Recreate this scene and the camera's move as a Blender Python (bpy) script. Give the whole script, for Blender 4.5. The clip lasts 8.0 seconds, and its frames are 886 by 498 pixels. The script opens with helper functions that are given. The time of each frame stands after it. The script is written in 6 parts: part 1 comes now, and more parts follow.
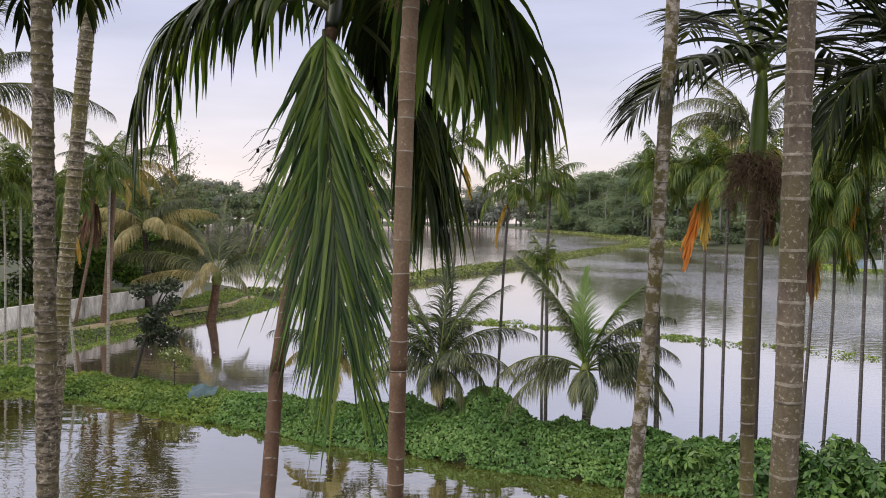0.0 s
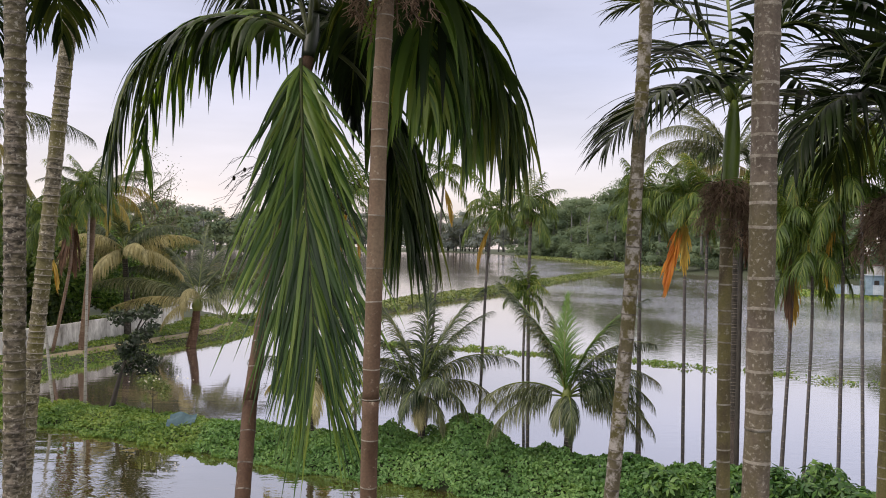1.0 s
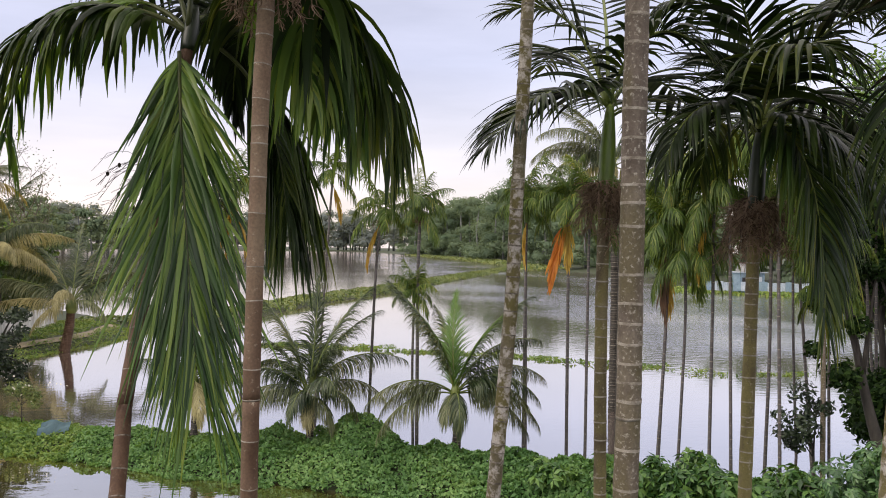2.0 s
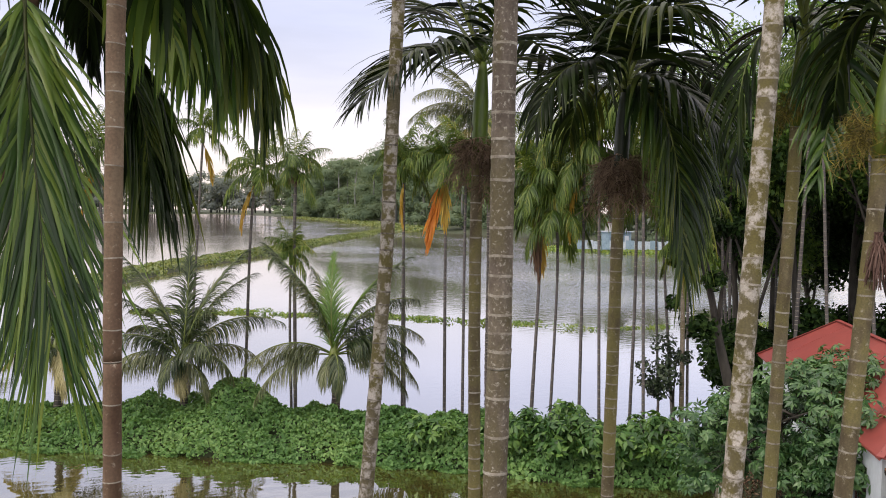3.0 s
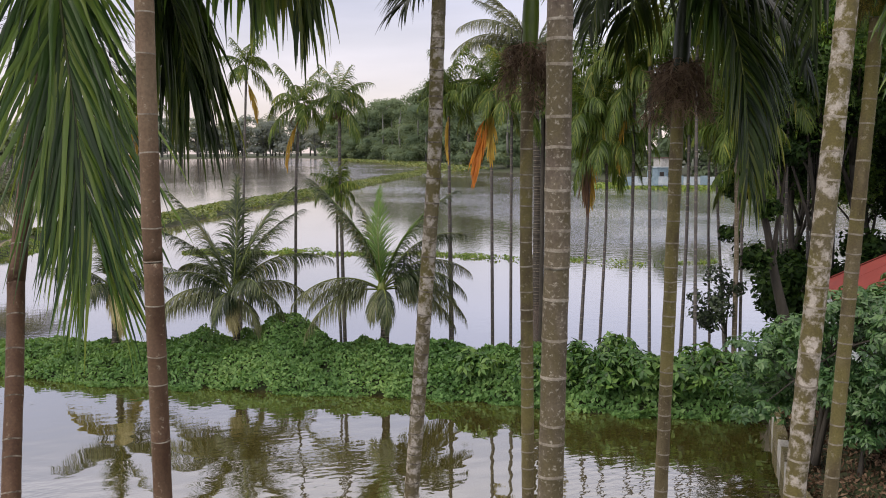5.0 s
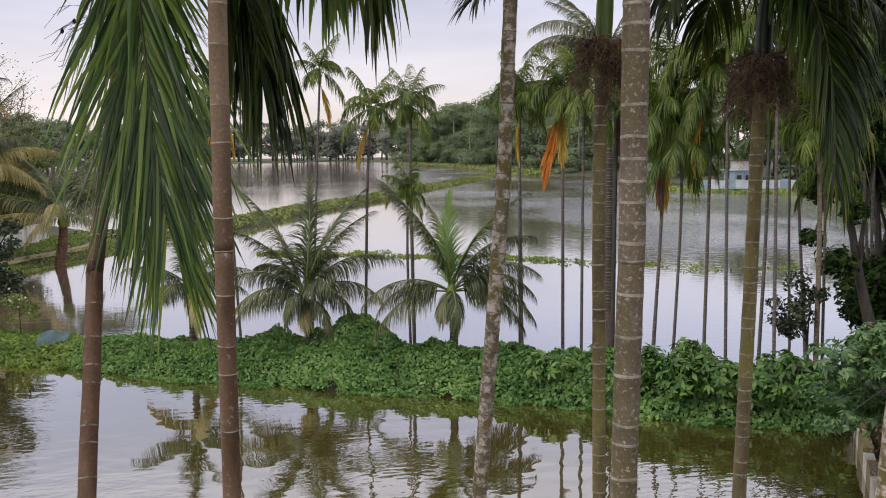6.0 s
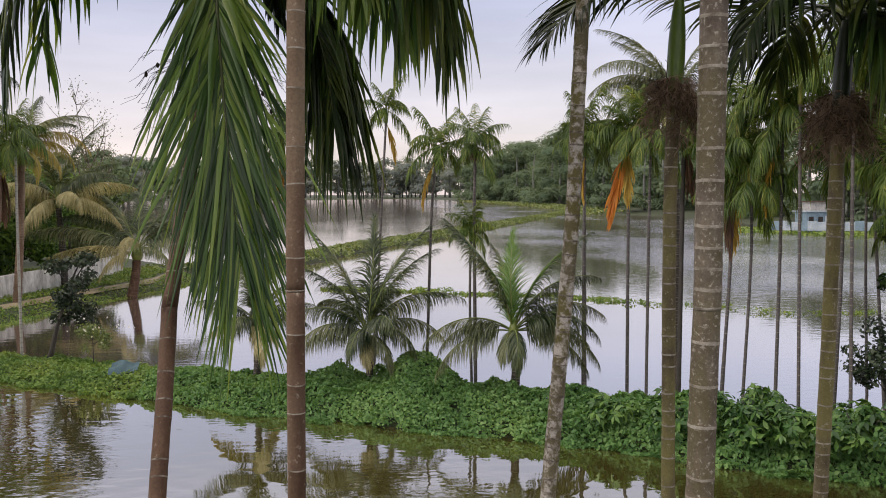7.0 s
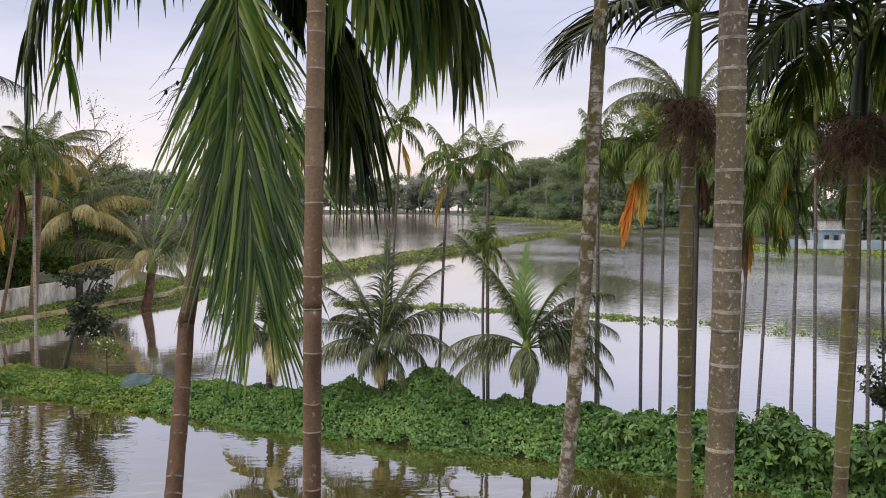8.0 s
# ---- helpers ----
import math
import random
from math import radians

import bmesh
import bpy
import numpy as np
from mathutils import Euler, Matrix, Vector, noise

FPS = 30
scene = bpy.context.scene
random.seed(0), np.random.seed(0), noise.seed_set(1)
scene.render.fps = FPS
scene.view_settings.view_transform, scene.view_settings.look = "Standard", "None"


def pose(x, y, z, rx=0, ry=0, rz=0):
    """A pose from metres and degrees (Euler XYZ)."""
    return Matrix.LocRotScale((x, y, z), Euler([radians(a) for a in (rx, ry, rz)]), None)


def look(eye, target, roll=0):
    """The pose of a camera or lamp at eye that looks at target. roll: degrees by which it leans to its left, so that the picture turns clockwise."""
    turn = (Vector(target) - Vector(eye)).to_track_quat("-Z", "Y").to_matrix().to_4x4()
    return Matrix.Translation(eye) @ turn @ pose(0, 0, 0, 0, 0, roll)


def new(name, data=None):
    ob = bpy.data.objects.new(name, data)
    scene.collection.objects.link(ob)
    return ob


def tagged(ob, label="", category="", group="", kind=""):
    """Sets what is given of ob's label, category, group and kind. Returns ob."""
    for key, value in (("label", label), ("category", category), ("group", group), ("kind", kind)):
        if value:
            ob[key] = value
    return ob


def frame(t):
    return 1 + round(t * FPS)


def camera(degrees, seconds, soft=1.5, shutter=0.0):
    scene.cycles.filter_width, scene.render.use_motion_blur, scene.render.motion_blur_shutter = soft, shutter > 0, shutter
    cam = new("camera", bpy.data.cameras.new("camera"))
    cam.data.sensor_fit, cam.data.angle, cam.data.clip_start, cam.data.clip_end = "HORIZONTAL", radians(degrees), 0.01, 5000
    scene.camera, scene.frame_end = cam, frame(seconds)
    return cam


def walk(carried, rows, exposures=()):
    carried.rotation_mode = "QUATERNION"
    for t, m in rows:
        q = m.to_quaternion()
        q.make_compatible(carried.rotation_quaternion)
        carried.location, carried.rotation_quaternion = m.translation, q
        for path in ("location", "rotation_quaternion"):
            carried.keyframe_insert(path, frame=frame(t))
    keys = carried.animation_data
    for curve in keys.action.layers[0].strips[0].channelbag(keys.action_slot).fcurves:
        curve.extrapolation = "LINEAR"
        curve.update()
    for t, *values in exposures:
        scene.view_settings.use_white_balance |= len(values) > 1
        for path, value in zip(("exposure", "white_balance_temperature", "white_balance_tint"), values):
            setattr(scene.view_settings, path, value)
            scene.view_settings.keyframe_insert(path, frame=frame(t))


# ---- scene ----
# ---- camera ----
cam = camera(57.2, 8.0, soft=0.95)
PATH = [
    (0, (-0.018, 0.714, 5.453), (-0.015, 2.712, 5.382), 1.0),
    (0.5, (-0.004, 0.711, 5.457), (0.004, 2.711, 5.424), 1.0),
    (1, (0.016, 0.703, 5.462), (0.06, 2.703, 5.455), 1.0),
    (1.5, (0.032, 0.694, 5.462), (0.217, 2.685, 5.465), 1.0),
    (1.7, (0.036, 0.688, 5.461), (0.268, 2.675, 5.460), 0.95),
    (2.8, (0.058, 0.678, 5.447), (0.612, 2.599, 5.412), 0.8),
    (3, (0.065, 0.69, 5.434), (0.668, 2.595, 5.339), 0.7),
    (3.5, (0.074, 0.736, 5.395), (0.747, 2.611, 5.218), 0.9),
    (4, (0.074, 0.781, 5.35), (0.721, 2.66, 5.121), 0.7),
    (4.5, (0.081, 0.818, 5.307), (0.666, 2.715, 5.064), 0.0),
    (4.7, (0.084, 0.829, 5.293), (0.636, 2.736, 5.052), -0.2),
    (5.8, (0.1, 0.884, 5.235), (0.444, 2.839, 4.988), -0.6),
    (6, (0.1, 0.891, 5.231), (0.424, 2.851, 5.0), -0.6),
    (6.5, (0.092, 0.907, 5.236), (0.325, 2.885, 5.064), -0.4),
    (7, (0.077, 0.907, 5.245), (0.252, 2.895, 5.107), -0.1),
    (7.5, (0.064, 0.909, 5.254), (0.216, 2.899, 5.135), 0.3),
    (8, (0.063, 0.907, 5.258), (0.207, 2.899, 5.158), 0.3),
]
walk(cam, [(t, look(eye, target, roll)) for t, eye, target, roll in PATH], exposures=[(0, -0.04, 6620, 13), (1.5, 0.05, 6620, 13), (3, 0.22, 6620, 13), (3.5, 0.2, 6620, 13), (4, 0.15, 6620, 13), (4.5, 0.0, 6620, 13), (6, -0.1, 6620, 13), (7, -0.13, 6620, 13), (8, -0.01, 6620, 13)])

# ---- sky and sun: a high thin overcast before dusk ----
SUN_EL, SUN_AZ = 38.0, 250.0     # degrees; azimuth clockwise from +y


def make_world():
    w = bpy.data.worlds.new("overcast_sky")
    scene.world = w
    w.use_nodes = True
    nt = w.node_tree
    nt.nodes.clear()
    N, L = nt.nodes.new, nt.links.new
    out = N("ShaderNodeOutputWorld")
    bg_sky, bg_cloud, add = N("ShaderNodeBackground"), N("ShaderNodeBackground"), N("ShaderNodeAddShader")
    sky = N("ShaderNodeTexSky")
    sky.sky_type, sky.sun_disc = "NISHITA", False
    sky.sun_elevation, sky.sun_rotation = radians(SUN_EL), radians(SUN_AZ)
    L(sky.outputs[0], bg_sky.inputs[0])
    bg_sky.inputs[1].default_value = 0.05
    tc, sep = N("ShaderNodeTexCoord"), N("ShaderNodeSeparateXYZ")
    L(tc.outputs["Generated"], sep.inputs[0])
    ramp = N("ShaderNodeValToRGB")
    L(sep.outputs["Z"], ramp.inputs[0])
    stops = [(0.0, (0.80, 0.69, 0.69)), (0.05, (0.80, 0.69, 0.70)), (0.13, (0.71, 0.65, 0.71)), (0.22, (0.57, 0.565, 0.70)),
             (0.30, (0.58, 0.575, 0.69)), (0.6, (1.45, 1.35, 1.26)), (1.0, (1.95, 1.79, 1.60))]
    el = ramp.color_ramp.elements
    while len(el) < len(stops):
        el.new(0.5)
    for e, (p, c) in zip(el, stops):
        e.position, e.color = p, (*c, 1)
    # soft flattened clouds
    mp, nz = N("ShaderNodeMapping"), N("ShaderNodeTexNoise")
    mp.inputs["Scale"].default_value = (1.6, 1.6, 9.0)
    L(tc.outputs["Generated"], mp.inputs[0])
    L(mp.outputs[0], nz.inputs["Vector"])
    nz.inputs["Scale"].default_value, nz.inputs["Detail"].default_value, nz.inputs["Roughness"].default_value = 1.7, 5, 0.5
    cr = N("ShaderNodeMapRange")
    cr.inputs["From Min"].default_value, cr.inputs["From Max"].default_value = 0.35, 0.68
    cr.inputs["To Min"].default_value, cr.inputs["To Max"].default_value = 0.88, 1.14
    L(nz.outputs["Fac"], cr.inputs[0])
    mul = N("ShaderNodeVectorMath")
    mul.operation = "SCALE"
    L(ramp.outputs[0], mul.inputs[0])
    L(cr.outputs[0], mul.inputs["Scale"])
    L(mul.outputs[0], bg_cloud.inputs[0])
    bg_cloud.inputs[1].default_value = 0.95
    L(bg_sky.outputs[0], add.inputs[0])
    L(bg_cloud.outputs[0], add.inputs[1])
    L(add.outputs[0], out.inputs[0])


make_world()
sun_data = bpy.data.lights.new("sun", "SUN")
sun_data.energy, sun_data.angle, sun_data.color = 1.3, radians(25), (1.0, 0.92, 0.80)
sun = new("sun", sun_data)
sa, se = radians(SUN_AZ), radians(SUN_EL)
sun.matrix_world = look((60 * math.sin(sa) * math.cos(se), 60 * math.cos(sa) * math.cos(se), 60 * math.sin(se)), (0, 0, 0))


# ---- materials ----
def shader(name):
    m = bpy.data.materials.new(name)
    m.use_nodes = True
    return m, m.node_tree, m.node_tree.nodes["Principled BSDF"]


def noise_node(nt, scale, detail=4.0, rough=0.55, stretch=(1, 1, 1), coord="Object"):
    tc, mp, nz = nt.nodes.new("ShaderNodeTexCoord"), nt.nodes.new("ShaderNodeMapping"), nt.nodes.new("ShaderNodeTexNoise")
    mp.inputs["Scale"].default_value = stretch
    nt.links.new(tc.outputs[coord], mp.inputs[0])
    nt.links.new(mp.outputs[0], nz.inputs["Vector"])
    nz.inputs["Scale"].default_value, nz.inputs["Detail"].default_value, nz.inputs["Roughness"].default_value = scale, detail, rough
    return nz.outputs["Fac"]


def ramp_node(nt, fac, stops):
    r = nt.nodes.new("ShaderNodeValToRGB")
    while len(r.color_ramp.elements) < len(stops):
        r.color_ramp.elements.new(0.5)
    for e, (p, c) in zip(r.color_ramp.elements, stops):
        e.position, e.color = p, (*c, 1)
    nt.links.new(fac, r.inputs[0])
    return r.outputs[0]


def blend(nt, fac, a, b, mode="MIX"):
    mx = nt.nodes.new("ShaderNodeMix")
    mx.data_type, mx.blend_type = "RGBA", mode
    for sock, v in ((mx.inputs[0], fac), (mx.inputs[6], a), (mx.inputs[7], b)):
        if isinstance(v, (int, float)):
            sock.default_value = v
        elif isinstance(v, tuple):
            sock.default_value = (*v, 1)
        else:
            nt.links.new(v, sock)
    return mx.outputs[2]


def bump(nt, bsdf, height, strength, dist):
    b = nt.nodes.new("ShaderNodeBump")
    b.inputs["Strength"].default_value, b.inputs["Distance"].default_value = strength, dist
    nt.links.new(height, b.inputs["Height"])
    nt.links.new(b.outputs[0], bsdf.inputs["Normal"])


def spread(nt, fac, lo, hi):
    m = nt.nodes.new("ShaderNodeMapRange")
    m.inputs["From Min"].default_value, m.inputs["From Max"].default_value = lo, hi
    nt.links.new(fac, m.inputs[0])
    return m.outputs[0]


def solid(name, stops, scale, rough=0.8, detail=5, bump_s=0.3, bump_d=0.02, metal=0.0, fine=None, stretch=(1, 1, 1), mottle=0.5):
    """A rough surface: colours over noise at one scale, mottled again at a finer one."""
    m, nt, b = shader(name)
    f = noise_node(nt, scale, detail, 0.6, stretch)
    c = ramp_node(nt, f, stops)
    f2 = noise_node(nt, fine or scale * 9, 3, 0.6, stretch)
    c = blend(nt, mottle, c, ramp_node(nt, f2, [(0.3, (0.45, 0.45, 0.45)), (0.7, (1.35, 1.35, 1.35))]), "MULTIPLY")
    nt.links.new(c, b.inputs["Base Color"])
    b.inputs["Roughness"].default_value, b.inputs["Metallic"].default_value = rough, metal
    bump(nt, b, f2, bump_s, bump_d)
    return m


def leaf(name, stops, scale=2.0, rough=0.42, through_light=0.25, island=0.0, spec=0.5):
    """A leaf: colours over noise and from piece to piece, a waxy gloss and some light that comes through."""
    m, nt, b = shader(name)
    f = noise_node(nt, scale, 3)
    geo, oi = nt.nodes.new("ShaderNodeNewGeometry"), nt.nodes.new("ShaderNodeObjectInfo")
    mix = nt.nodes.new("ShaderNodeMath")
    mix.operation = "MULTIPLY_ADD"
    nt.links.new(geo.outputs["Random Per Island"], mix.inputs[0])
    mix.inputs[1].default_value = island
    sub = nt.nodes.new("ShaderNodeMath")
    sub.operation = "MULTIPLY_ADD"
    nt.links.new(f, sub.inputs[0])
    sub.inputs[1].default_value, sub.inputs[2].default_value = 1.0, -island / 2
    add2 = nt.nodes.new("ShaderNodeMath")
    add2.operation = "MULTIPLY_ADD"
    nt.links.new(oi.outputs["Random"], add2.inputs[0])
    add2.inputs[1].default_value = 0.14
    nt.links.new(sub.outputs[0], add2.inputs[2])
    nt.links.new(add2.outputs[0], mix.inputs[2])
    c = ramp_node(nt, mix.outputs[0], stops)
    nt.links.new(c, b.inputs["Base Color"])
    b.inputs["Roughness"].default_value = rough
    b.inputs["Specular IOR Level"].default_value = spec
    tr = nt.nodes.new("ShaderNodeBsdfTranslucent")
    nt.links.new(blend(nt, 1.0, c, (1.5, 1.35, 0.6), "MULTIPLY"), tr.inputs[0])
    mx = nt.nodes.new("ShaderNodeMixShader")
    mx.inputs[0].default_value = through_light
    nt.links.new(b.outputs[0], mx.inputs[1])
    nt.links.new(tr.outputs[0], mx.inputs[2])
    nt.links.new(mx.outputs[0], nt.nodes["Material Output"].inputs[0])
    return m


def water_mat(name, deep, gloss, small, large, calm, lift, wind=None, span=(0.35, 0.85), blur=0.015):
    """Still silty water: murk below, a sky mirror above that grows towards grazing views, and fine ripples in patches."""
    m, nt, b = shader(name)
    murk = ramp_node(nt, noise_node(nt, 0.12, 3), [(0.3, tuple(0.85 * v for v in deep)), (0.7, tuple(1.15 * v for v in deep))])
    nt.links.new(murk, b.inputs["Base Color"])
    b.inputs["Roughness"].default_value, b.inputs["Specular IOR Level"].default_value = 0.5, 0.0
    fine = noise_node(nt, small, 2, 0.4, (1.0, 1.7, 1))
    mask = spread(nt, noise_node(nt, calm, 2, 0.5), 0.42, 0.62)
    wide = noise_node(nt, large, 1.5, 0.3, (1.0, 1.8, 1))
    mul = nt.nodes.new("ShaderNodeMath")
    mul.operation = "MULTIPLY"
    nt.links.new(fine, mul.inputs[0])
    nt.links.new(mask, mul.inputs[1])
    s = nt.nodes.new("ShaderNodeMath")
    s.operation = "MULTIPLY_ADD"
    nt.links.new(wide, s.inputs[0])
    s.inputs[1].default_value = 1.0
    nt.links.new(mul.outputs[0], s.inputs[2])
    bp = nt.nodes.new("ShaderNodeBump")
    bp.inputs["Strength"].default_value, bp.inputs["Distance"].default_value = lift, 0.06
    nt.links.new(s.outputs[0], bp.inputs["Height"])
    if wind:
        # a stretch ruffled by the breeze: x and y where it sets in, and how rough
        tc, xyz = nt.nodes.new("ShaderNodeTexCoord"), nt.nodes.new("ShaderNodeSeparateXYZ")
        nt.links.new(tc.outputs["Object"], xyz.inputs[0])
        gust, both, force = (nt.nodes.new("ShaderNodeMath") for _ in range(3))
        gust.operation = both.operation = "MULTIPLY"
        nt.links.new(spread(nt, xyz.outputs["X"], wind[0], wind[1]), gust.inputs[0])
        nt.links.new(spread(nt, xyz.outputs["Y"], wind[2], wind[3]), gust.inputs[1])
        nt.links.new(gust.outputs[0], both.inputs[0])
        nt.links.new(spread(nt, noise_node(nt, 0.07, 2, 0.5, (1, 0.4, 1)), 0.25, 0.5), both.inputs[1])
        force.operation = "MULTIPLY_ADD"
        nt.links.new(both.outputs[0], force.inputs[0])
        force.inputs[1].default_value, force.inputs[2].default_value = wind[4], lift
        nt.links.new(force.outputs[0], bp.inputs["Strength"])
    gl, lw, mx = nt.nodes.new("ShaderNodeBsdfGlossy"), nt.nodes.new("ShaderNodeLayerWeight"), nt.nodes.new("ShaderNodeMixShader")
    gl.inputs["Color"].default_value, gl.inputs["Roughness"].default_value = (0.95, 0.95, 0.95, 1), blur
    nt.links.new(bp.outputs[0], gl.inputs["Normal"])
    rng_ = nt.nodes.new("ShaderNodeMapRange")
    rng_.inputs["From Min"].default_value, rng_.inputs["From Max"].default_value = span
    rng_.inputs["To Min"].default_value, rng_.inputs["To Max"].default_value = gloss
    nt.links.new(lw.outputs["Facing"], rng_.inputs[0])
    nt.links.new(rng_.outputs[0], mx.inputs[0])
    nt.links.new(b.outputs[0], mx.inputs[1])
    nt.links.new(gl.outputs[0], mx.inputs[2])
    nt.links.new(mx.outputs[0], nt.nodes["Material Output"].inputs[0])
    return m


def bark(name, stops, spots, scale=9.0, spot_scale=26.0, cut=0.58, moss=None, grain=0.35):
    """Palm bark: streaked colour with pale lichen spots and, on some, green moss."""
    m, nt, b = shader(name)
    c = ramp_node(nt, noise_node(nt, scale, 5, 0.6, (1, 1, grain)), stops)
    if moss:
        c = blend(nt, spread(nt, noise_node(nt, 5.0, 4, 0.6, (1, 1, 0.5)), 0.42, 0.58), c, moss)
    c = blend(nt, spread(nt, noise_node(nt, spot_scale, 5, 0.65), cut, cut + 0.12), c, spots)
    c = blend(nt, 0.5, c, ramp_node(nt, noise_node(nt, 120, 3), [(0.3, (0.55, 0.55, 0.55)), (0.7, (1.3, 1.3, 1.3))]), "MULTIPLY")
    nt.links.new(c, b.inputs["Base Color"])
    b.inputs["Roughness"].default_value = 0.75
    bump(nt, b, noise_node(nt, 60, 4, 0.6, (1, 1, max(0.4, grain))), 0.5, 0.006)
    return m


M_WATER_FRONT = water_mat("murky_green_water", (0.070, 0.060, 0.017), (0.34, 0.84), 4.6, 1.3, 0.2, 0.105, span=(0.47, 0.86))
M_WATER_BACK = water_mat("grey_pond_water", (0.11, 0.082, 0.07), (0.35, 0.82), 6.0, 1.7, 0.05, 0.05, (13.0, 26.0, 36.0, 44.0, 0.7), blur=0.06)
M_SOIL = solid("bank_soil", [(0.3, (0.022, 0.032, 0.010)), (0.55, (0.032, 0.045, 0.015)), (0.75, (0.055, 0.05, 0.025))], 1.3)
M_PATH = solid("trodden_earth", [(0.3, (0.1540, 0.1260, 0.0700)), (0.7, (0.2800, 0.2310, 0.1470))], 1.5)
M_WALL = solid("stained_lime_wall", [(0.30, (0.13, 0.12, 0.10)), (0.42, (0.42, 0.41, 0.39)), (0.60, (0.72, 0.71, 0.69))], 1.6, stretch=(1, 1, 0.3))
M_HOUSE = solid("white_limewash", [(0.25, (0.38, 0.42, 0.46)), (0.5, (0.46, 0.50, 0.54)), (0.7, (0.51, 0.55, 0.58))], 1.5, bump_s=0.04, mottle=0.12)
M_BLUE = solid("pale_blue_paint", [(0.3, (0.14, 0.21, 0.27)), (0.7, (0.23, 0.32, 0.38))], 2.0)
M_FENCE = solid("grey_blue_sheet", [(0.3, (0.28, 0.34, 0.40)), (0.7, (0.42, 0.47, 0.52))], 1.0)
M_ROOF = solid("red_roof_sheet", [(0.3, (0.205, 0.036, 0.030)), (0.6, (0.25, 0.047, 0.038)), (0.8, (0.235, 0.066, 0.052))], 0.9, rough=0.55, bump_s=0.05, mottle=0.15)
M_RUST = solid("rusty_roof_sheet", [(0.3, (0.2800, 0.0525, 0.0320)), (0.5, (0.3040, 0.0900, 0.0480)), (0.7, (0.2880, 0.1950, 0.0720))], 1.6, rough=0.6)
M_DARK = solid("dark_opening", [(0.3, (0.02, 0.016, 0.014)), (0.7, (0.035, 0.028, 0.024))], 3.0)
M_RUST_WALL = solid("brown_boards", [(0.3, (0.05, 0.02, 0.015)), (0.7, (0.09, 0.04, 0.03))], 3.0)
M_STONE = solid("pale_concrete", [(0.3, (0.25, 0.25, 0.24)), (0.7, (0.45, 0.44, 0.42))], 4.0)
M_LITTER = leaf("dead_leaf_litter", [(0.25, (0.035, 0.022, 0.014)), (0.5, (0.10, 0.062, 0.040)), (0.8, (0.22, 0.15, 0.10))], 3.0, 0.8, 0.1, 0.6, 0.2)
M_NET = solid("blue_net_sheet", [(0.3, (0.045, 0.085, 0.10)), (0.7, (0.07, 0.13, 0.155))], 6.0)

M_FROND_NEAR = leaf("areca_leaf", [(0.2, (0.0168, 0.0480, 0.0096)), (0.45, (0.0528, 0.1200, 0.0216)), (0.7, (0.1440, 0.2400, 0.0408)), (0.97, (0.2600, 0.3200, 0.0640))], 1.3, 0.36, 0.3, 0.7, 0.5)
# areca leaf again in two darker tones, crown shade put into the colour
M_FROND_SHADE = leaf("areca_leaf_shaded", [(0.25, (0.0034, 0.0085, 0.0026)), (0.5, (0.0102, 0.0221, 0.0051)), (0.75, (0.0289, 0.0493, 0.0102)), (0.95, (0.0850, 0.1020, 0.0204))], 1.6, 0.38, 0.22, 0.6, 0.26)
M_FROND_HALF_SHADE = leaf("areca_leaf_half_shaded", [(0.25, (0.007, 0.017, 0.005)), (0.5, (0.022, 0.047, 0.010)), (0.75, (0.060, 0.098, 0.020)), (0.95, (0.15, 0.18, 0.035))], 1.5, 0.38, 0.26, 0.6, 0.32)
M_FROND_FAR = leaf("areca_leaf_light", [(0.25, (0.030, 0.062, 0.012)), (0.5, (0.068, 0.122, 0.022)), (0.75, (0.145, 0.205, 0.038)), (0.9, (0.33, 0.31, 0.065))], 0.8, 0.45, 0.38, 0.55, 0.4)
M_FROND_MID = leaf("areca_leaf_mid", [(0.25, (0.024, 0.050, 0.011)), (0.5, (0.062, 0.108, 0.022)), (0.75, (0.14, 0.195, 0.042)), (0.92, (0.31, 0.31, 0.07))], 1.5, 0.48, 0.32, 0.5, 0.18)
M_COCO_DULL = leaf("coconut_leaf_dull", [(0.25, (0.052, 0.072, 0.034)), (0.5, (0.118, 0.142, 0.074)), (0.8, (0.25, 0.265, 0.15))], 0.8, 0.5, 0.3, 0.5, 0.4)
M_COCO = leaf("coconut_leaf", [(0.25, (0.013, 0.028, 0.009)), (0.5, (0.036, 0.062, 0.020)), (0.75, (0.090, 0.118, 0.048)), (0.92, (0.22, 0.215, 0.10))], 0.7, 0.36, 0.25, 0.55, 0.55)
M_COCO_OLD = leaf("coconut_leaf_old", [(0.25, (0.15, 0.15, 0.07)), (0.5, (0.28, 0.26, 0.13)), (0.8, (0.46, 0.42, 0.23))], 0.8, 0.5, 0.3, 0.4, 0.3)
M_COCO_GOLD = leaf("coconut_leaf_gold", [(0.25, (0.12, 0.11, 0.035)), (0.5, (0.24, 0.21, 0.06)), (0.8, (0.40, 0.31, 0.07))], 0.6, 0.5, 0.3, 0.4, 0.3)
M_COCO_YOUNG = leaf("coconut_leaf_young", [(0.25, (0.05, 0.10, 0.02)), (0.6, (0.09, 0.19, 0.03)), (0.9, (0.16, 0.26, 0.05))], 0.8, 0.4, 0.3, 0.3)
M_ORANGE = leaf("dying_orange_leaf", [(0.3, (0.45, 0.14, 0.02)), (0.7, (0.60, 0.26, 0.03))], 2.0, 0.6, 0.3, 0.3)
M_YELLOW = leaf("yellowed_leaf", [(0.3, (0.36, 0.22, 0.03)), (0.7, (0.50, 0.36, 0.06))], 2.0, 0.6, 0.3, 0.4)
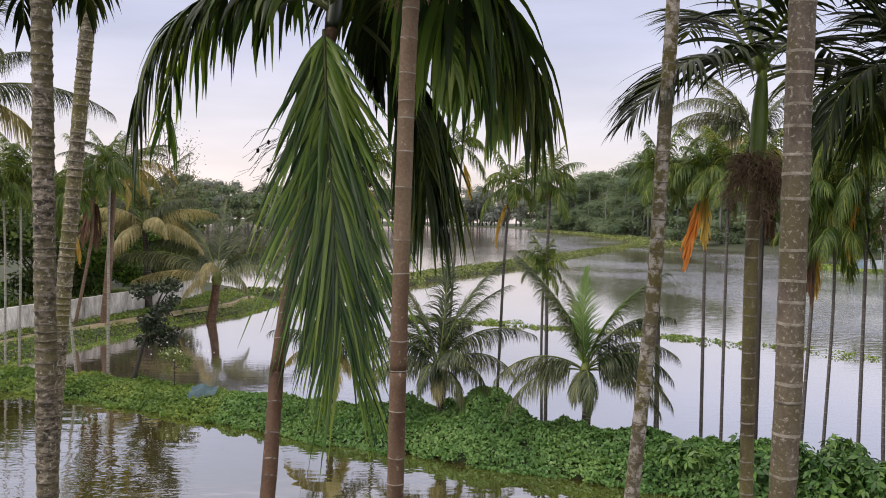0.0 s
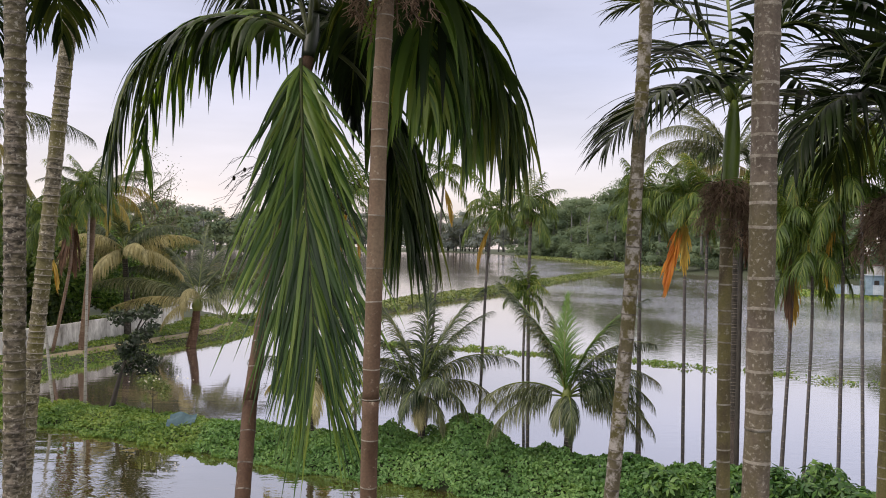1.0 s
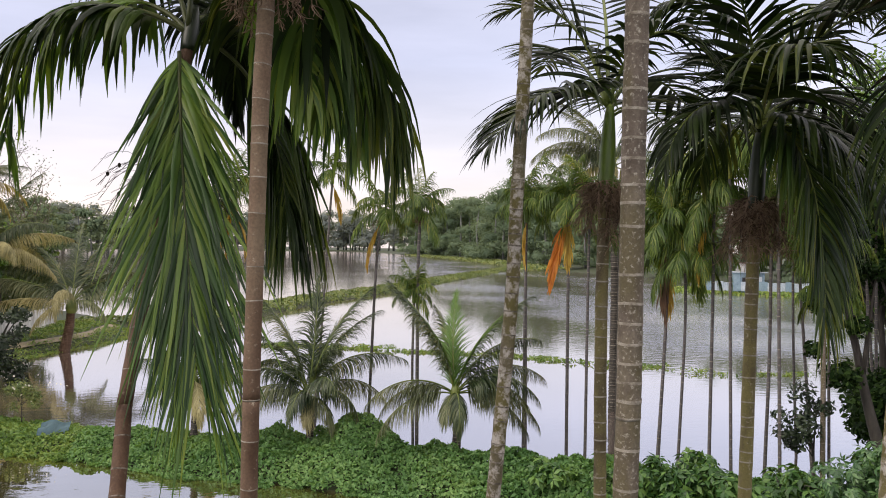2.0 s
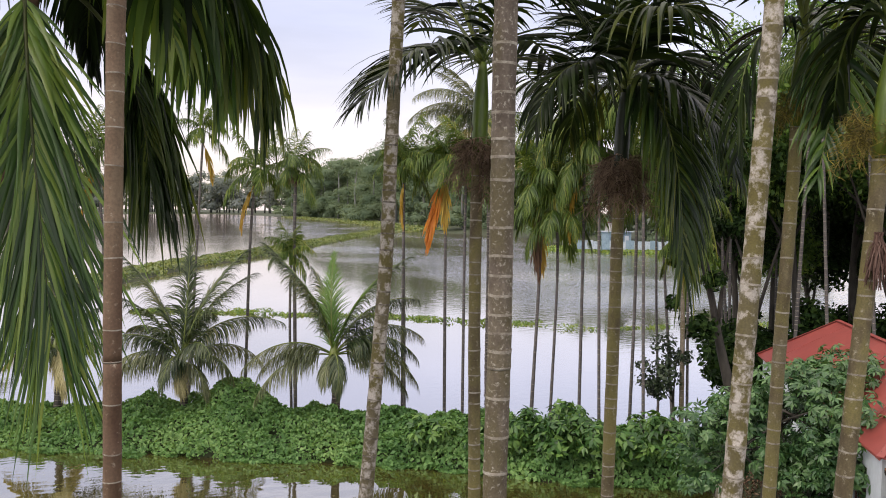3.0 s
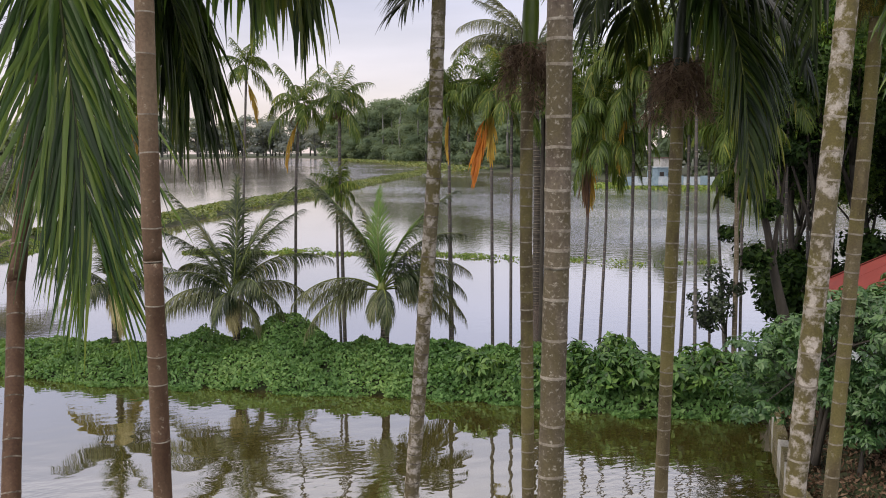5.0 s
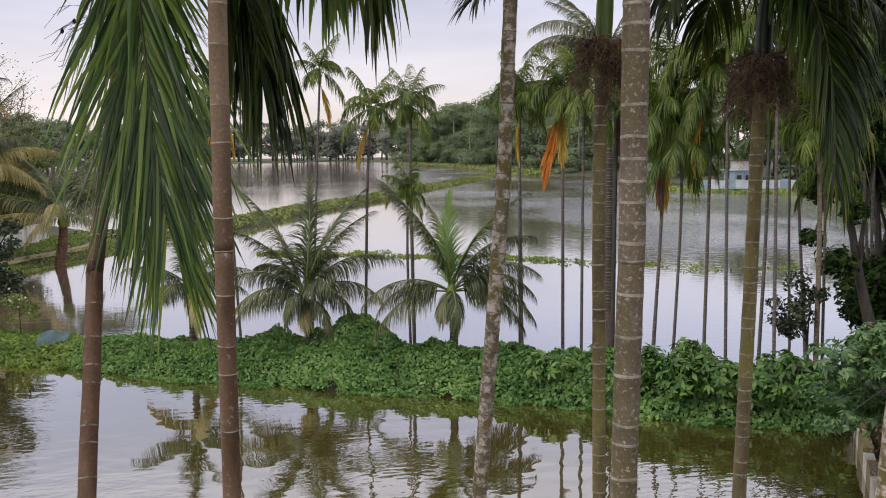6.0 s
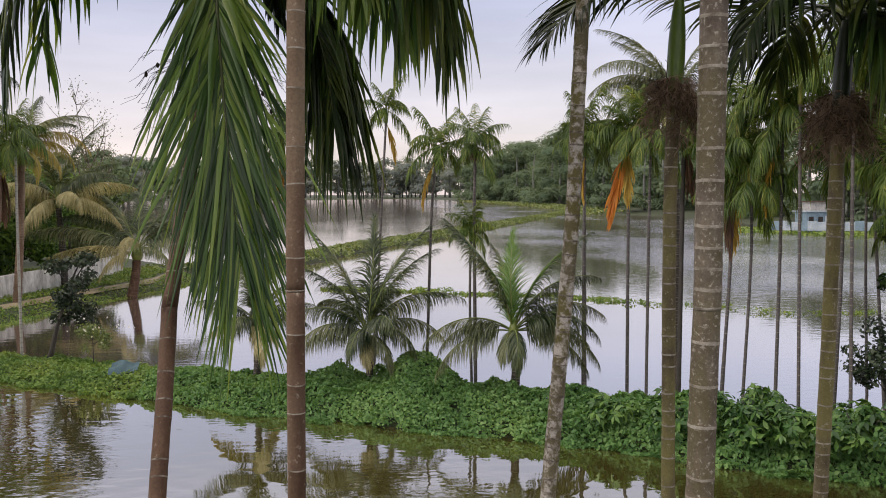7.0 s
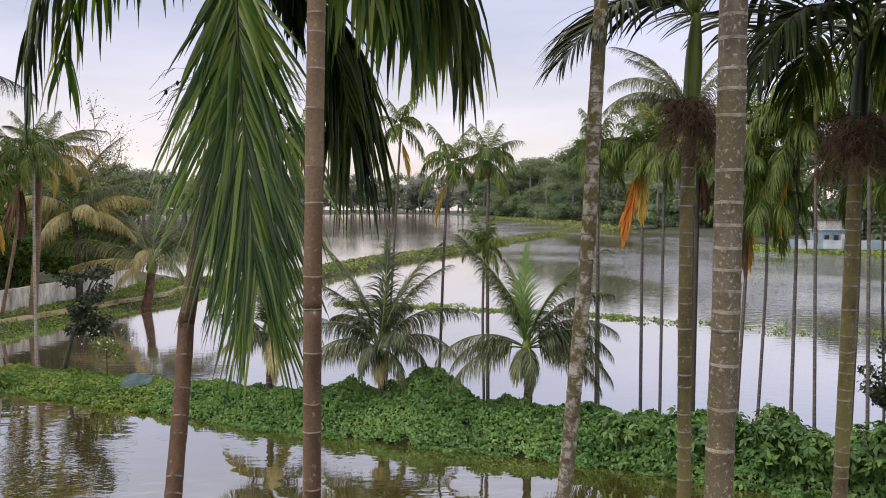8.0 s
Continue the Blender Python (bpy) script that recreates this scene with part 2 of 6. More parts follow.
M_BROWN = leaf("dry_brown_frond", [(0.3, (0.07, 0.035, 0.02)), (0.7, (0.16, 0.09, 0.05))], 2.0, 0.8, 0.15, 0.5)
M_STALK = leaf("leaf_stalk", [(0.3, (0.06, 0.10, 0.02)), (0.7, (0.14, 0.17, 0.03))], 3.0, 0.45, 0.0)
M_STALK_DARK = leaf("dark_leaf_stalk", [(0.3, (0.022, 0.036, 0.010)), (0.7, (0.075, 0.085, 0.02))], 3.0, 0.45, 0.0)
M_SHAFT = solid("green_crownshaft", [(0.3, (0.045, 0.095, 0.010)), (0.55, (0.10, 0.155, 0.018)), (0.8, (0.28, 0.25, 0.03))], 5.0, rough=0.4, bump_s=0.05, stretch=(1, 1, 0.2))
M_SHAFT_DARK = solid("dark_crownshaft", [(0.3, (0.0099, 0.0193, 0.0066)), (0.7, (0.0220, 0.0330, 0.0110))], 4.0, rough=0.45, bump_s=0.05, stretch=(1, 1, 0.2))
M_FLOWER_BROWN = leaf("spent_flower_stalks", [(0.25, (0.06, 0.038, 0.027)), (0.5, (0.14, 0.09, 0.062)), (0.8, (0.27, 0.19, 0.13))], 5.0, 0.8, 0.05, 0.7, 0.2)
M_TASSEL = leaf("limp_dry_spray", [(0.3, (0.0780, 0.0396, 0.0330)), (0.7, (0.1620, 0.1020, 0.0840))], 5.0, 0.8, 0.0, 0.5, 0.2)
M_TWIG = leaf("dark_twig", [(0.3, (0.018, 0.014, 0.011)), (0.7, (0.045, 0.036, 0.028))], 6.0, 0.8, 0.0, 0.4, 0.2)
M_FLOWER_GOLD = leaf("fresh_flower_stalks", [(0.25, (0.08, 0.066, 0.014)), (0.55, (0.18, 0.145, 0.03)), (0.85, (0.38, 0.30, 0.055))], 5.0, 0.7, 0.1, 0.7)

BARK_GREY = bark("grey_bark", [(0.32, (0.0681, 0.0497, 0.0368)), (0.5, (0.1270, 0.1003, 0.0782)), (0.68, (0.1932, 0.1610, 0.1306))], (0.36, 0.33, 0.28), scale=16, spot_scale=70, cut=0.56, moss=(0.105, 0.086, 0.045))
BARK_ROUGH = bark("rough_banded_bark", [(0.38, (0.018, 0.014, 0.010)), (0.48, (0.085, 0.068, 0.050)), (0.60, (0.24, 0.205, 0.16))], (0.42, 0.39, 0.33), scale=34, spot_scale=58, cut=0.56, grain=2.2, moss=(0.105, 0.09, 0.04))
BARK_OLD = bark("old_grey_bark", [(0.36, (0.030, 0.024, 0.015)), (0.5, (0.105, 0.088, 0.055)), (0.63, (0.24, 0.21, 0.15))], (0.40, 0.37, 0.30), scale=24, spot_scale=44, grain=2.0, cut=0.55, moss=(0.12, 0.105, 0.03))
BARK_RED = bark("brown_red_bark", [(0.3, (0.080, 0.040, 0.022)), (0.48, (0.138, 0.086, 0.053)), (0.7, (0.205, 0.150, 0.097))], (0.32, 0.27, 0.205), scale=5, spot_scale=46, cut=0.6)
BARK_RED_DARK = bark("dark_red_bark", [(0.3, (0.048, 0.021, 0.010)), (0.5, (0.095, 0.048, 0.025)), (0.7, (0.145, 0.088, 0.052))], (0.20, 0.15, 0.105), scale=8, spot_scale=40, cut=0.6)
BARK_GREEN = bark("olive_bark", [(0.32, (0.0622, 0.0436, 0.0224)), (0.5, (0.1224, 0.0954, 0.0490)), (0.7, (0.1906, 0.1576, 0.0898))], (0.30, 0.27, 0.20), scale=10, spot_scale=30, cut=0.58, moss=(0.175, 0.150, 0.052))
BARK_LICHEN = bark("lichened_bark", [(0.3, (0.085, 0.068, 0.036)), (0.7, (0.17, 0.145, 0.085))], (0.44, 0.40, 0.36), scale=9, spot_scale=21, cut=0.475, moss=(0.125, 0.105, 0.03))
BARK_THIN = bark("thin_dark_bark", [(0.3, (0.055, 0.05, 0.05)), (0.7, (0.12, 0.11, 0.105))], (0.26, 0.25, 0.24), cut=0.62)
BARK_PALE = bark("pale_thin_bark", [(0.3, (0.20, 0.20, 0.18)), (0.7, (0.36, 0.35, 0.31))], (0.45, 0.44, 0.4), cut=0.6)
BARK_TREE = bark("dark_tree_bark", [(0.3, (0.025, 0.022, 0.018)), (0.7, (0.06, 0.052, 0.042))], (0.12, 0.12, 0.10), cut=0.68)
RING = solid("pale_leaf_scar", [(0.34, (0.15, 0.125, 0.10)), (0.48, (0.27, 0.24, 0.195)), (0.66, (0.40, 0.37, 0.32))], 26, rough=0.85)
RING_DULL = solid("dull_leaf_scar", [(0.40, (0.085, 0.07, 0.055)), (0.62, (0.30, 0.265, 0.22))], 38, rough=0.85)

M_CREEPER = leaf("creeper_leaf", [(0.15, (0.0359, 0.0945, 0.0292)), (0.4, (0.0740, 0.1664, 0.0493)), (0.65, (0.1233, 0.2416, 0.0740)), (0.95, (0.2130, 0.3436, 0.1121))], 0.8, 0.5, 0.28, 0.4, 0.3)
M_CREEPER_PALE = leaf("sunlit_creeper_leaf", [(0.15, (0.0440, 0.0968, 0.0242)), (0.4, (0.0880, 0.1705, 0.0440)), (0.65, (0.1485, 0.2420, 0.0605)), (0.95, (0.2640, 0.3410, 0.0935))], 0.7, 0.5, 0.28, 0.4, 0.25)
M_PETAL = leaf("white_petal", [(0.3, (0.62, 0.60, 0.56)), (0.7, (0.80, 0.78, 0.75))], 3.0, 0.6, 0.2)
M_WEED = leaf("dull_weed_leaf", [(0.2, (0.058, 0.100, 0.024)), (0.5, (0.118, 0.168, 0.045)), (0.8, (0.205, 0.24, 0.08))], 0.3, 0.5, 0.25, 0.6)
M_SHRUB = leaf("shrub_leaf", [(0.2, (0.020, 0.062, 0.022)), (0.5, (0.050, 0.120, 0.040)), (0.8, (0.10, 0.19, 0.065))], 0.9, 0.38, 0.2, 0.6, 0.5)
M_SHRUB_DEEP = leaf("deep_green_leaf", [(0.2, (0.018, 0.055, 0.013)), (0.5, (0.050, 0.125, 0.028)), (0.8, (0.125, 0.225, 0.05))], 0.9, 0.42, 0.2, 0.6, 0.4)
# thicket shade put into this tree leaf; LIT and LUSH are brighter copies
M_TREE_SHADE = leaf("shaded_tree_leaf", [(0.2, (0.0055, 0.0155, 0.0033)), (0.5, (0.0133, 0.0343, 0.0077)), (0.8, (0.0376, 0.0729, 0.0155))], 0.35, 0.6, 0.2, 0.6, 0.12)
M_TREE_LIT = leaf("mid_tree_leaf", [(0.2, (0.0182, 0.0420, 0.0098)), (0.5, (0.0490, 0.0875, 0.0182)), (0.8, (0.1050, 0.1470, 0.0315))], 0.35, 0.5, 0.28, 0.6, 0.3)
M_TREE_LUSH = leaf("lush_tree_leaf", [(0.2, (0.030, 0.075, 0.016)), (0.5, (0.080, 0.165, 0.033)), (0.8, (0.185, 0.29, 0.06))], 0.35, 0.5, 0.25, 0.6, 0.25)
M_BUSH_DARK = leaf("blackish_green_leaf", [(0.2, (0.008, 0.017, 0.009)), (0.5, (0.018, 0.034, 0.015)), (0.8, (0.042, 0.066, 0.028))], 0.8, 0.45, 0.15, 0.6)
M_HYACINTH = leaf("hyacinth_leaf", [(0.2, (0.06, 0.13, 0.02)), (0.5, (0.12, 0.21, 0.03)), (0.8, (0.22, 0.28, 0.06))], 0.3, 0.5, 0.25, 0.6)
# leaf and trunk colours paled, the air's haze mixed into the base colour
M_WOOD_FAR_HAZE = leaf("far_wood_leaf_hazed", [(0.2, (0.088, 0.132, 0.088)), (0.5, (0.13, 0.18, 0.115)), (0.8, (0.19, 0.24, 0.15))], 0.08, 0.8, 0.3, 0.12, 0.1)
M_WOOD_HAZE = leaf("distant_tree_leaf_hazed", [(0.2, (0.19, 0.225, 0.235)), (0.5, (0.23, 0.265, 0.27)), (0.8, (0.28, 0.31, 0.31))], 0.03, 0.9, 0.45, 0.12, 0.05)
M_BARK_HAZE = solid("distant_trunk_hazed", [(0.3, (0.12, 0.13, 0.125)), (0.7, (0.18, 0.18, 0.17))], 1.0)


# ---- building helpers ----
def mesh_of(name, verts, faces, mats, slots=None, smooth=True):
    me = bpy.data.meshes.new(name)
    me.from_pydata(verts, [], faces)
    for m in (mats if isinstance(mats, (list, tuple)) else [mats]):
        me.materials.append(m)
    if slots is not None:
        me.polygons.foreach_set("material_index", slots)
    me.polygons.foreach_set("use_smooth", [smooth] * len(me.polygons))
    me.update()
    return me


def thing(name, at, label, category, group="", kind=""):
    ob = new(name)
    ob.location = at
    ob.empty_display_size = 0.2
    return tagged(ob, label, category, group, kind)


def part(name, data, parent, label="", m=None):
    """One mesh object under a thing or a part; data is a mesh, m its pose within the parent."""
    ob = new(name, data)
    ob.parent = parent
    if m is not None:
        ob.matrix_basis = m
    return tagged(ob, label)


def unit(v):
    return v / (np.linalg.norm(v) + 1e-9)


def bez(p, n):
    """n points along the cubic curve with the four control points p."""
    p = np.array(p, float)
    t = np.linspace(0, 1, n)[:, None]
    return (1 - t) ** 3 * p[0] + 3 * t * (1 - t) ** 2 * p[1] + 3 * t * t * (1 - t) * p[2] + t ** 3 * p[3]


def smooth_line(pts, n):
    """n points along a smooth curve through pts."""
    p = np.array(pts, float)
    p = np.vstack([2 * p[0] - p[1], p, 2 * p[-1] - p[-2]])
    out = []
    for u in np.linspace(0, len(pts) - 1 - 1e-6, n):
        i, t = int(u), u - int(u)
        a, b, c, d = p[i:i + 4]
        out.append(0.5 * (2 * b + (c - a) * t + (2 * a - 5 * b + 4 * c - d) * t * t + (3 * b - a - 3 * c + d) * t ** 3))
    return np.array(out)


def tube(line, radii, sides=8, cap=True):
    """Vertices and faces of a round bar along a line."""
    verts, faces = [], []
    n = len(line)
    ang = np.linspace(0, 2 * math.pi, sides, endpoint=False)
    for i in range(n):
        d = unit(line[min(i + 1, n - 1)] - line[max(i - 1, 0)])
        a = unit(np.cross(d, (0.13, 0.97, 0.2)))
        b = np.cross(d, a)
        for t in ang:
            verts.append(line[i] + radii[i] * (a * math.cos(t) + b * math.sin(t)))
    for i in range(n - 1):
        for k in range(sides):
            k2 = (k + 1) % sides
            faces.append((i * sides + k, i * sides + k2, (i + 1) * sides + k2, (i + 1) * sides + k))
    if cap:
        faces.append(tuple(range(sides))[::-1])
        faces.append(tuple(range((n - 1) * sides, n * sides)))
    return verts, faces


def join(parts):
    verts, faces, slots = [], [], []
    for v, f, s in parts:
        o = len(verts)
        verts.extend(v)
        faces.extend(tuple(i + o for i in q) for q in f)
        slots.extend([s] * len(f))
    return verts, faces, slots


def box_data(x0, y0, z0, x1, y1, z1):
    v = [(x, y, z) for z in (z0, z1) for y in (y0, y1) for x in (x0, x1)]
    return v, [(0, 2, 3, 1), (4, 5, 7, 6), (0, 1, 5, 4), (2, 6, 7, 3), (0, 4, 6, 2), (1, 3, 7, 5)]


def ringed_trunk(line, r_base, r_top, gap, mats, rng, sides=14, wobble=0.04, scar=0.026, swell=1.0, closer=False):
    """A palm trunk with a pale, slightly swollen leaf scar every gap metres."""
    seg = np.linalg.norm(np.diff(line, axis=0), axis=1)
    s = np.concatenate([[0], np.cumsum(seg)])
    total = s[-1]
    cuts, z = [], 0.0
    while z < total:
        g = gap * rng.choice((0.6, 0.8, 1.0, 1.0, 1.25, 1.5)) * rng.uniform(0.9, 1.1) * (np.interp(z / total, [0.75, 1.0], [1.8, 0.75]) if closer else 1.0)
        cuts.append((z, z + g))
        z += g
    stations, kinds = [], []
    for a, b in cuts:
        band = min(scar, (b - a) * 0.2)
        for u, bulge, k in ((a, 1.01, 0), (a + (b - a) * 0.5, 0.99, 0), (b - 1.6 * band, 1.0, 0), (b - band, 1.025, 1), (b - 0.3 * band, 1.035, 0)):
            if u < total:
                stations.append((u, bulge * (1 + rng.uniform(-wobble, wobble) * 0.3)))
                kinds.append(k)
    pts = np.array([[np.interp(u, s, line[:, k]) for k in range(3)] for u, _ in stations])
    radii = [(r_base + (r_top - r_base) * u / total) * (1 + (w - 1) * swell) for u, w in stations]
    v, f = tube(pts, radii, sides)
    slots = []
    for i in range(len(pts) - 1):
        slots += [kinds[i]] * sides
    slots += [0, 0]
    v = np.array(v)
    v += np.array([noise.noise_vector(Vector(p) * 7.0) for p in v]) * r_base * 0.05
    v[:, 2] += np.array([noise.noise(Vector(p) * 16.0) for p in v]) * min(0.004, gap * 0.06)
    return mesh_of("trunk", v.tolist(), f, mats, slots)


def frond_data(ctrl, pairs, leaf_len, leaf_w, rng, droop=0.6, seg=6, bare=0.12, stalk=0.014, spread0=62, spread1=22, lift=0.25, flat=False, ragged=0.15, curl=0.25, grow=1.0, shrink=0.35, loose=7):
    """A feather leaf along the curve ctrl: a tapering stalk with leaflets on both sides that bend down under their weight."""
    n = 26
    line = bez(ctrl, n)
    tang = np.gradient(line, axis=0)
    tang /= np.linalg.norm(tang, axis=1)[:, None] + 1e-9
    side = np.cross(tang, (0, 0, 1.0))
    ref = np.cross(np.array(ctrl[3], float) - np.array(ctrl[0], float), (0, 0, 1.0))
    ref = unit(ref) if np.linalg.norm(ref) > 1e-3 else np.array((1.0, 0, 0))
    for i in range(n):
        w = min(1.0, np.linalg.norm(side[i]) * 1.5)
        sv = side[i] if np.dot(side[i], ref) >= 0 else -side[i]
        v = unit(sv) * w + ref * (1.2 - w)
        v -= tang[i] * np.dot(v, tang[i])
        side[i] = unit(v)
    v, f = tube(line, [stalk * (1 - 0.82 * i / (n - 1)) for i in range(n)], 6)
    sv, sf = list(v), list(f)
    nf0 = len(sf)
    down = np.array((0, 0, -1.0))
    verts, faces = [], []
    for i in range(pairs):
        for sgn in (-1, 1):
            s = bare + (1 - bare) * ((i + 0.5 + rng.uniform(-0.3, 0.3)) / pairs)
            if rng.random() < 0.02:
                continue
            x = s * (n - 1)
            k = min(int(x), n - 2)
            fr = x - k
            p = line[k] * (1 - fr) + line[k + 1] * fr
            T = unit(tang[k] * (1 - fr) + tang[k + 1] * fr)
            S = unit(side[k] * (1 - fr) + side[k + 1] * fr) * sgn
            Nn = unit(np.cross(S, T)) * sgn
            if Nn[2] < 0:
                Nn = -Nn if abs(Nn[2]) > 0.3 else Nn
            u0 = (s - bare) / (1 - bare)
            a = radians(spread0 + (spread1 - spread0) * u0 + rng.uniform(-loose, loose))
            d = unit(T * math.cos(a) + S * math.sin(a) + Nn * lift * rng.uniform(0.3, 1.2))
            ln = leaf_len * (0.6 + 0.4 * math.sin(math.pi * min(1.0, 0.15 + u0))) * (1 - shrink * u0 ** 3) * rng.uniform(1 - ragged, 1 + ragged * 0.5)
            ln *= grow + (1 - grow) * min(1.0, u0 * 3.2)
            wd = leaf_w * rng.uniform(0.7, 1.15) * (1 - 0.35 * u0)
            dr = droop * rng.uniform(0.65, 1.35)
            twist = rng.uniform(-0.6, 0.6)
            across = unit(np.cross(d, Nn) + Nn * twist)
            o = len(verts)
            step = ln / seg
            q = p.copy()
            for j in range(seg + 1):
                u = j / seg
                w = wd * min(1.0, 0.35 + 3 * u) * max(0.04, (1 - u ** 2.2))
                across = unit(across - d * np.dot(across, d))
                up = np.cross(across, d)
                verts.append(q - across * w * 0.5)
                if not flat:
                    verts.append(q + up * w * 0.18)
                verts.append(q + across * w * 0.5)
                d = unit(d + down * dr * (0.35 + u) / seg * 2.0 + across * rng.uniform(-curl, curl) / seg)
                q = q + d * step
            c = 2 if flat else 3
            for j in range(seg):
                for e in range(c - 1):
                    b0 = o + j * c + e
                    faces.append((b0, b0 + 1, b0 + c + 1, b0 + c))
    o = len(sv)
    sv.extend(verts)
    sf.extend(tuple(i + o for i in q) for q in faces)
    return sv, sf, [1] * nf0 + [0] * len(faces)


def frond_mesh(ctrl, mats, **kw):
    v, f, s = frond_data(ctrl, **kw)
    return mesh_of("frond", [tuple(p) for p in v], f, mats, s)


def arc(length, e0, e1):
    """Control points of a leaf that leaves along +x at e0 degrees and ends pointing at e1."""
    a, b = radians(e0), radians(e1)
    m = (a + b) / 2
    p0 = np.zeros(3)
    p1 = p0 + length * 0.34 * np.array((math.cos(a), 0, math.sin(a)))
    p2 = p1 + length * 0.36 * np.array((math.cos(m), 0, math.sin(m)))
    p3 = p2 + length * 0.34 * np.array((math.cos(b), 0, math.sin(b)))
    return [p0, p1, p2, p3]


def flower_data(rng, n, length, spread_out, thick=0.0026, rise=0.0):
    """Bunches of flower stalks round the stem: arching stalks with a fringe of crooked branchlets. rise lifts the sprays; below 0 they hang."""
    parts = []
    for i in range(max(6, n // 9)):
        az = i * 2.4 + rng.uniform(-0.6, 0.6)
        out = spread_out * rng.uniform(0.35, 1.0)
        c, s_ = math.cos(az), math.sin(az)
        p0 = np.array((0.03 * c, 0.03 * s_, rng.uniform(-0.22, 0.14) * length))
        p3 = p0 + np.array((out * c, out * s_, length * (rise - rng.uniform(-0.15, 0.5))))
        line = bez((p0, p0 + np.array((out * 0.6 * c, out * 0.6 * s_, 0.05 + 0.1 * max(0, rise))), p3 + np.array((0, 0, 0.06)), p3), 7)
        parts.append((*tube(line, [thick * 1.7 * (1 - 0.08 * k) for k in range(7)], 4, False), 0))
        for b in range(34):
            q = line[rng.randrange(2, 7)]
            d = unit(np.array((c * 0.5 + rng.uniform(-0.8, 0.8), s_ * 0.5 + rng.uniform(-0.8, 0.8), rng.uniform(-1.2, 0.7) + 1.2 * rise)))
            ln = length * rng.uniform(0.12, 0.4)
            pts = [q]
            for k in range(5):
                d = unit(d + np.array((rng.uniform(-0.75, 0.75), rng.uniform(-0.75, 0.75), rng.uniform(-0.75, 0.35))))
                pts.append(pts[-1] + d * ln / 5)
            w = thick * rng.uniform(0.5, 1.0)
            parts.append((*tube(np.array(pts), [w, w * 1.3, w * 0.8, w * 1.3, w * 0.8, w * 0.7], 3, False), 0))
    return join(parts)


def leaves_mesh(name, pos, nrm, size, mat, rng, aspect=0.55, fold=0.25, axis=None):
    """Many separate leaves, each a folded pointed blade: pos and nrm are arrays, size one length or an array of them; axis: which way they point."""
    n = len(pos)
    r = np.random.RandomState(rng.randrange(1 << 30))
    nrm = nrm / (np.linalg.norm(nrm, axis=1)[:, None] + 1e-9)
    t = np.cross(nrm, r.normal(size=(n, 3))) if axis is None else axis
    t /= np.linalg.norm(t, axis=1)[:, None] + 1e-9
    b = np.cross(nrm, t)
    s = (np.ones(n) * size * r.uniform(0.6, 1.3, n))[:, None]
    w = s * aspect * 0.5
    v = np.empty((n, 5, 3))
    v[:, 0] = pos - t * s * 0.5
    v[:, 1] = pos - b * w - t * s * 0.08 + nrm * w * fold
    v[:, 2] = pos + t * s * 0.5 - nrm * s * 0.12
    v[:, 3] = pos + b * w - t * s * 0.08 + nrm * w * fold
    v[:, 4] = pos - nrm * w * fold * 0.4
    base = np.arange(n)[:, None] * 5
    f = np.concatenate([base + np.array((0, 1, 4)), base + np.array((1, 2, 4)), base + np.array((2, 3, 4)), base + np.array((3, 0, 4))])
    me = bpy.data.meshes.new(name)
    me.vertices.add(n * 5)
    me.vertices.foreach_set("co", v.reshape(-1))
    me.loops.add(len(f) * 3)
    me.loops.foreach_set("vertex_index", f.reshape(-1).astype(np.int32))
    me.polygons.add(len(f))
    me.polygons.foreach_set("loop_start", np.arange(len(f), dtype=np.int32) * 3)
    me.polygons.foreach_set("loop_total", np.full(len(f), 3, np.int32))
    me.materials.append(mat)
    me.update(calc_edges=True)
    return me


def poly_dist(x, y, line):
    """Distance of arrays of points from a line through plan points, and how far along it they lie (0 to 1)."""
    best, along = np.full(x.shape, 1e9), np.zeros(x.shape)
    p = np.array(line, float)
    ln = np.linalg.norm(np.diff(p, axis=0), axis=1)
    cum = np.concatenate([[0], np.cumsum(ln)])
    for i in range(len(p) - 1):
        d = p[i + 1] - p[i]
        t = np.clip(((x - p[i, 0]) * d[0] + (y - p[i, 1]) * d[1]) / (d @ d), 0, 1)
        q = np.hypot(x - p[i, 0] - t * d[0], y - p[i, 1] - t * d[1])
        near = q < best
        best = np.where(near, q, best)
        along = np.where(near, (cum[i] + t * ln[i]) / cum[-1], along)
    return best, along


def inside(x, y, loop):
    """Whether arrays of points lie within a closed plan outline."""
    res = np.zeros(x.shape, bool)
    n = len(loop)
    for i in range(n):
        (x1, y1), (x2, y2) = loop[i], loop[(i + 1) % n]
        hit = ((y1 > y) != (y2 > y)) & (x < (x2 - x1) * (y - y1) / (y2 - y1 + 1e-12) + x1)
        res ^= hit
    return res


def lumps(x, y, scale, seed=0.0):
    return np.array([noise.fractal(Vector((a / scale, b / scale, seed)), 0.9, 2.0, 3) for a, b in zip(x.ravel(), y.ravel())]).reshape(x.shape)


# ---- the land and the ponds ----
BANK = [(-19.0, 29.0), (-14.5, 27.0), (-9.6, 25.6), (-6.2, 23.6), (-4.6, 22.9), (-2.5, 21.7), (0.6, 20.5), (3.6, 18.9), (5.6, 17.9), (7.3, 16.6), (9.2, 15.7), (12.0, 15.0)]
LEFT_LAND = [(-19.5, 27.5), (-15.8, 29.5), (-15.2, 32.1), (-14.6, 35.5), (-13.6, 39.9), (-12.0, 44.1), (-10.8, 47.0), (-10.5, 51.0), (-13.0, 58.0), (-25.0, 75.0), (-70.0, 110.0),
             (-160.0, 170.0), (-420.0, 300.0), (-420.0, 20.0), (-60.0, 12.0), (-30.0, 22.0)]
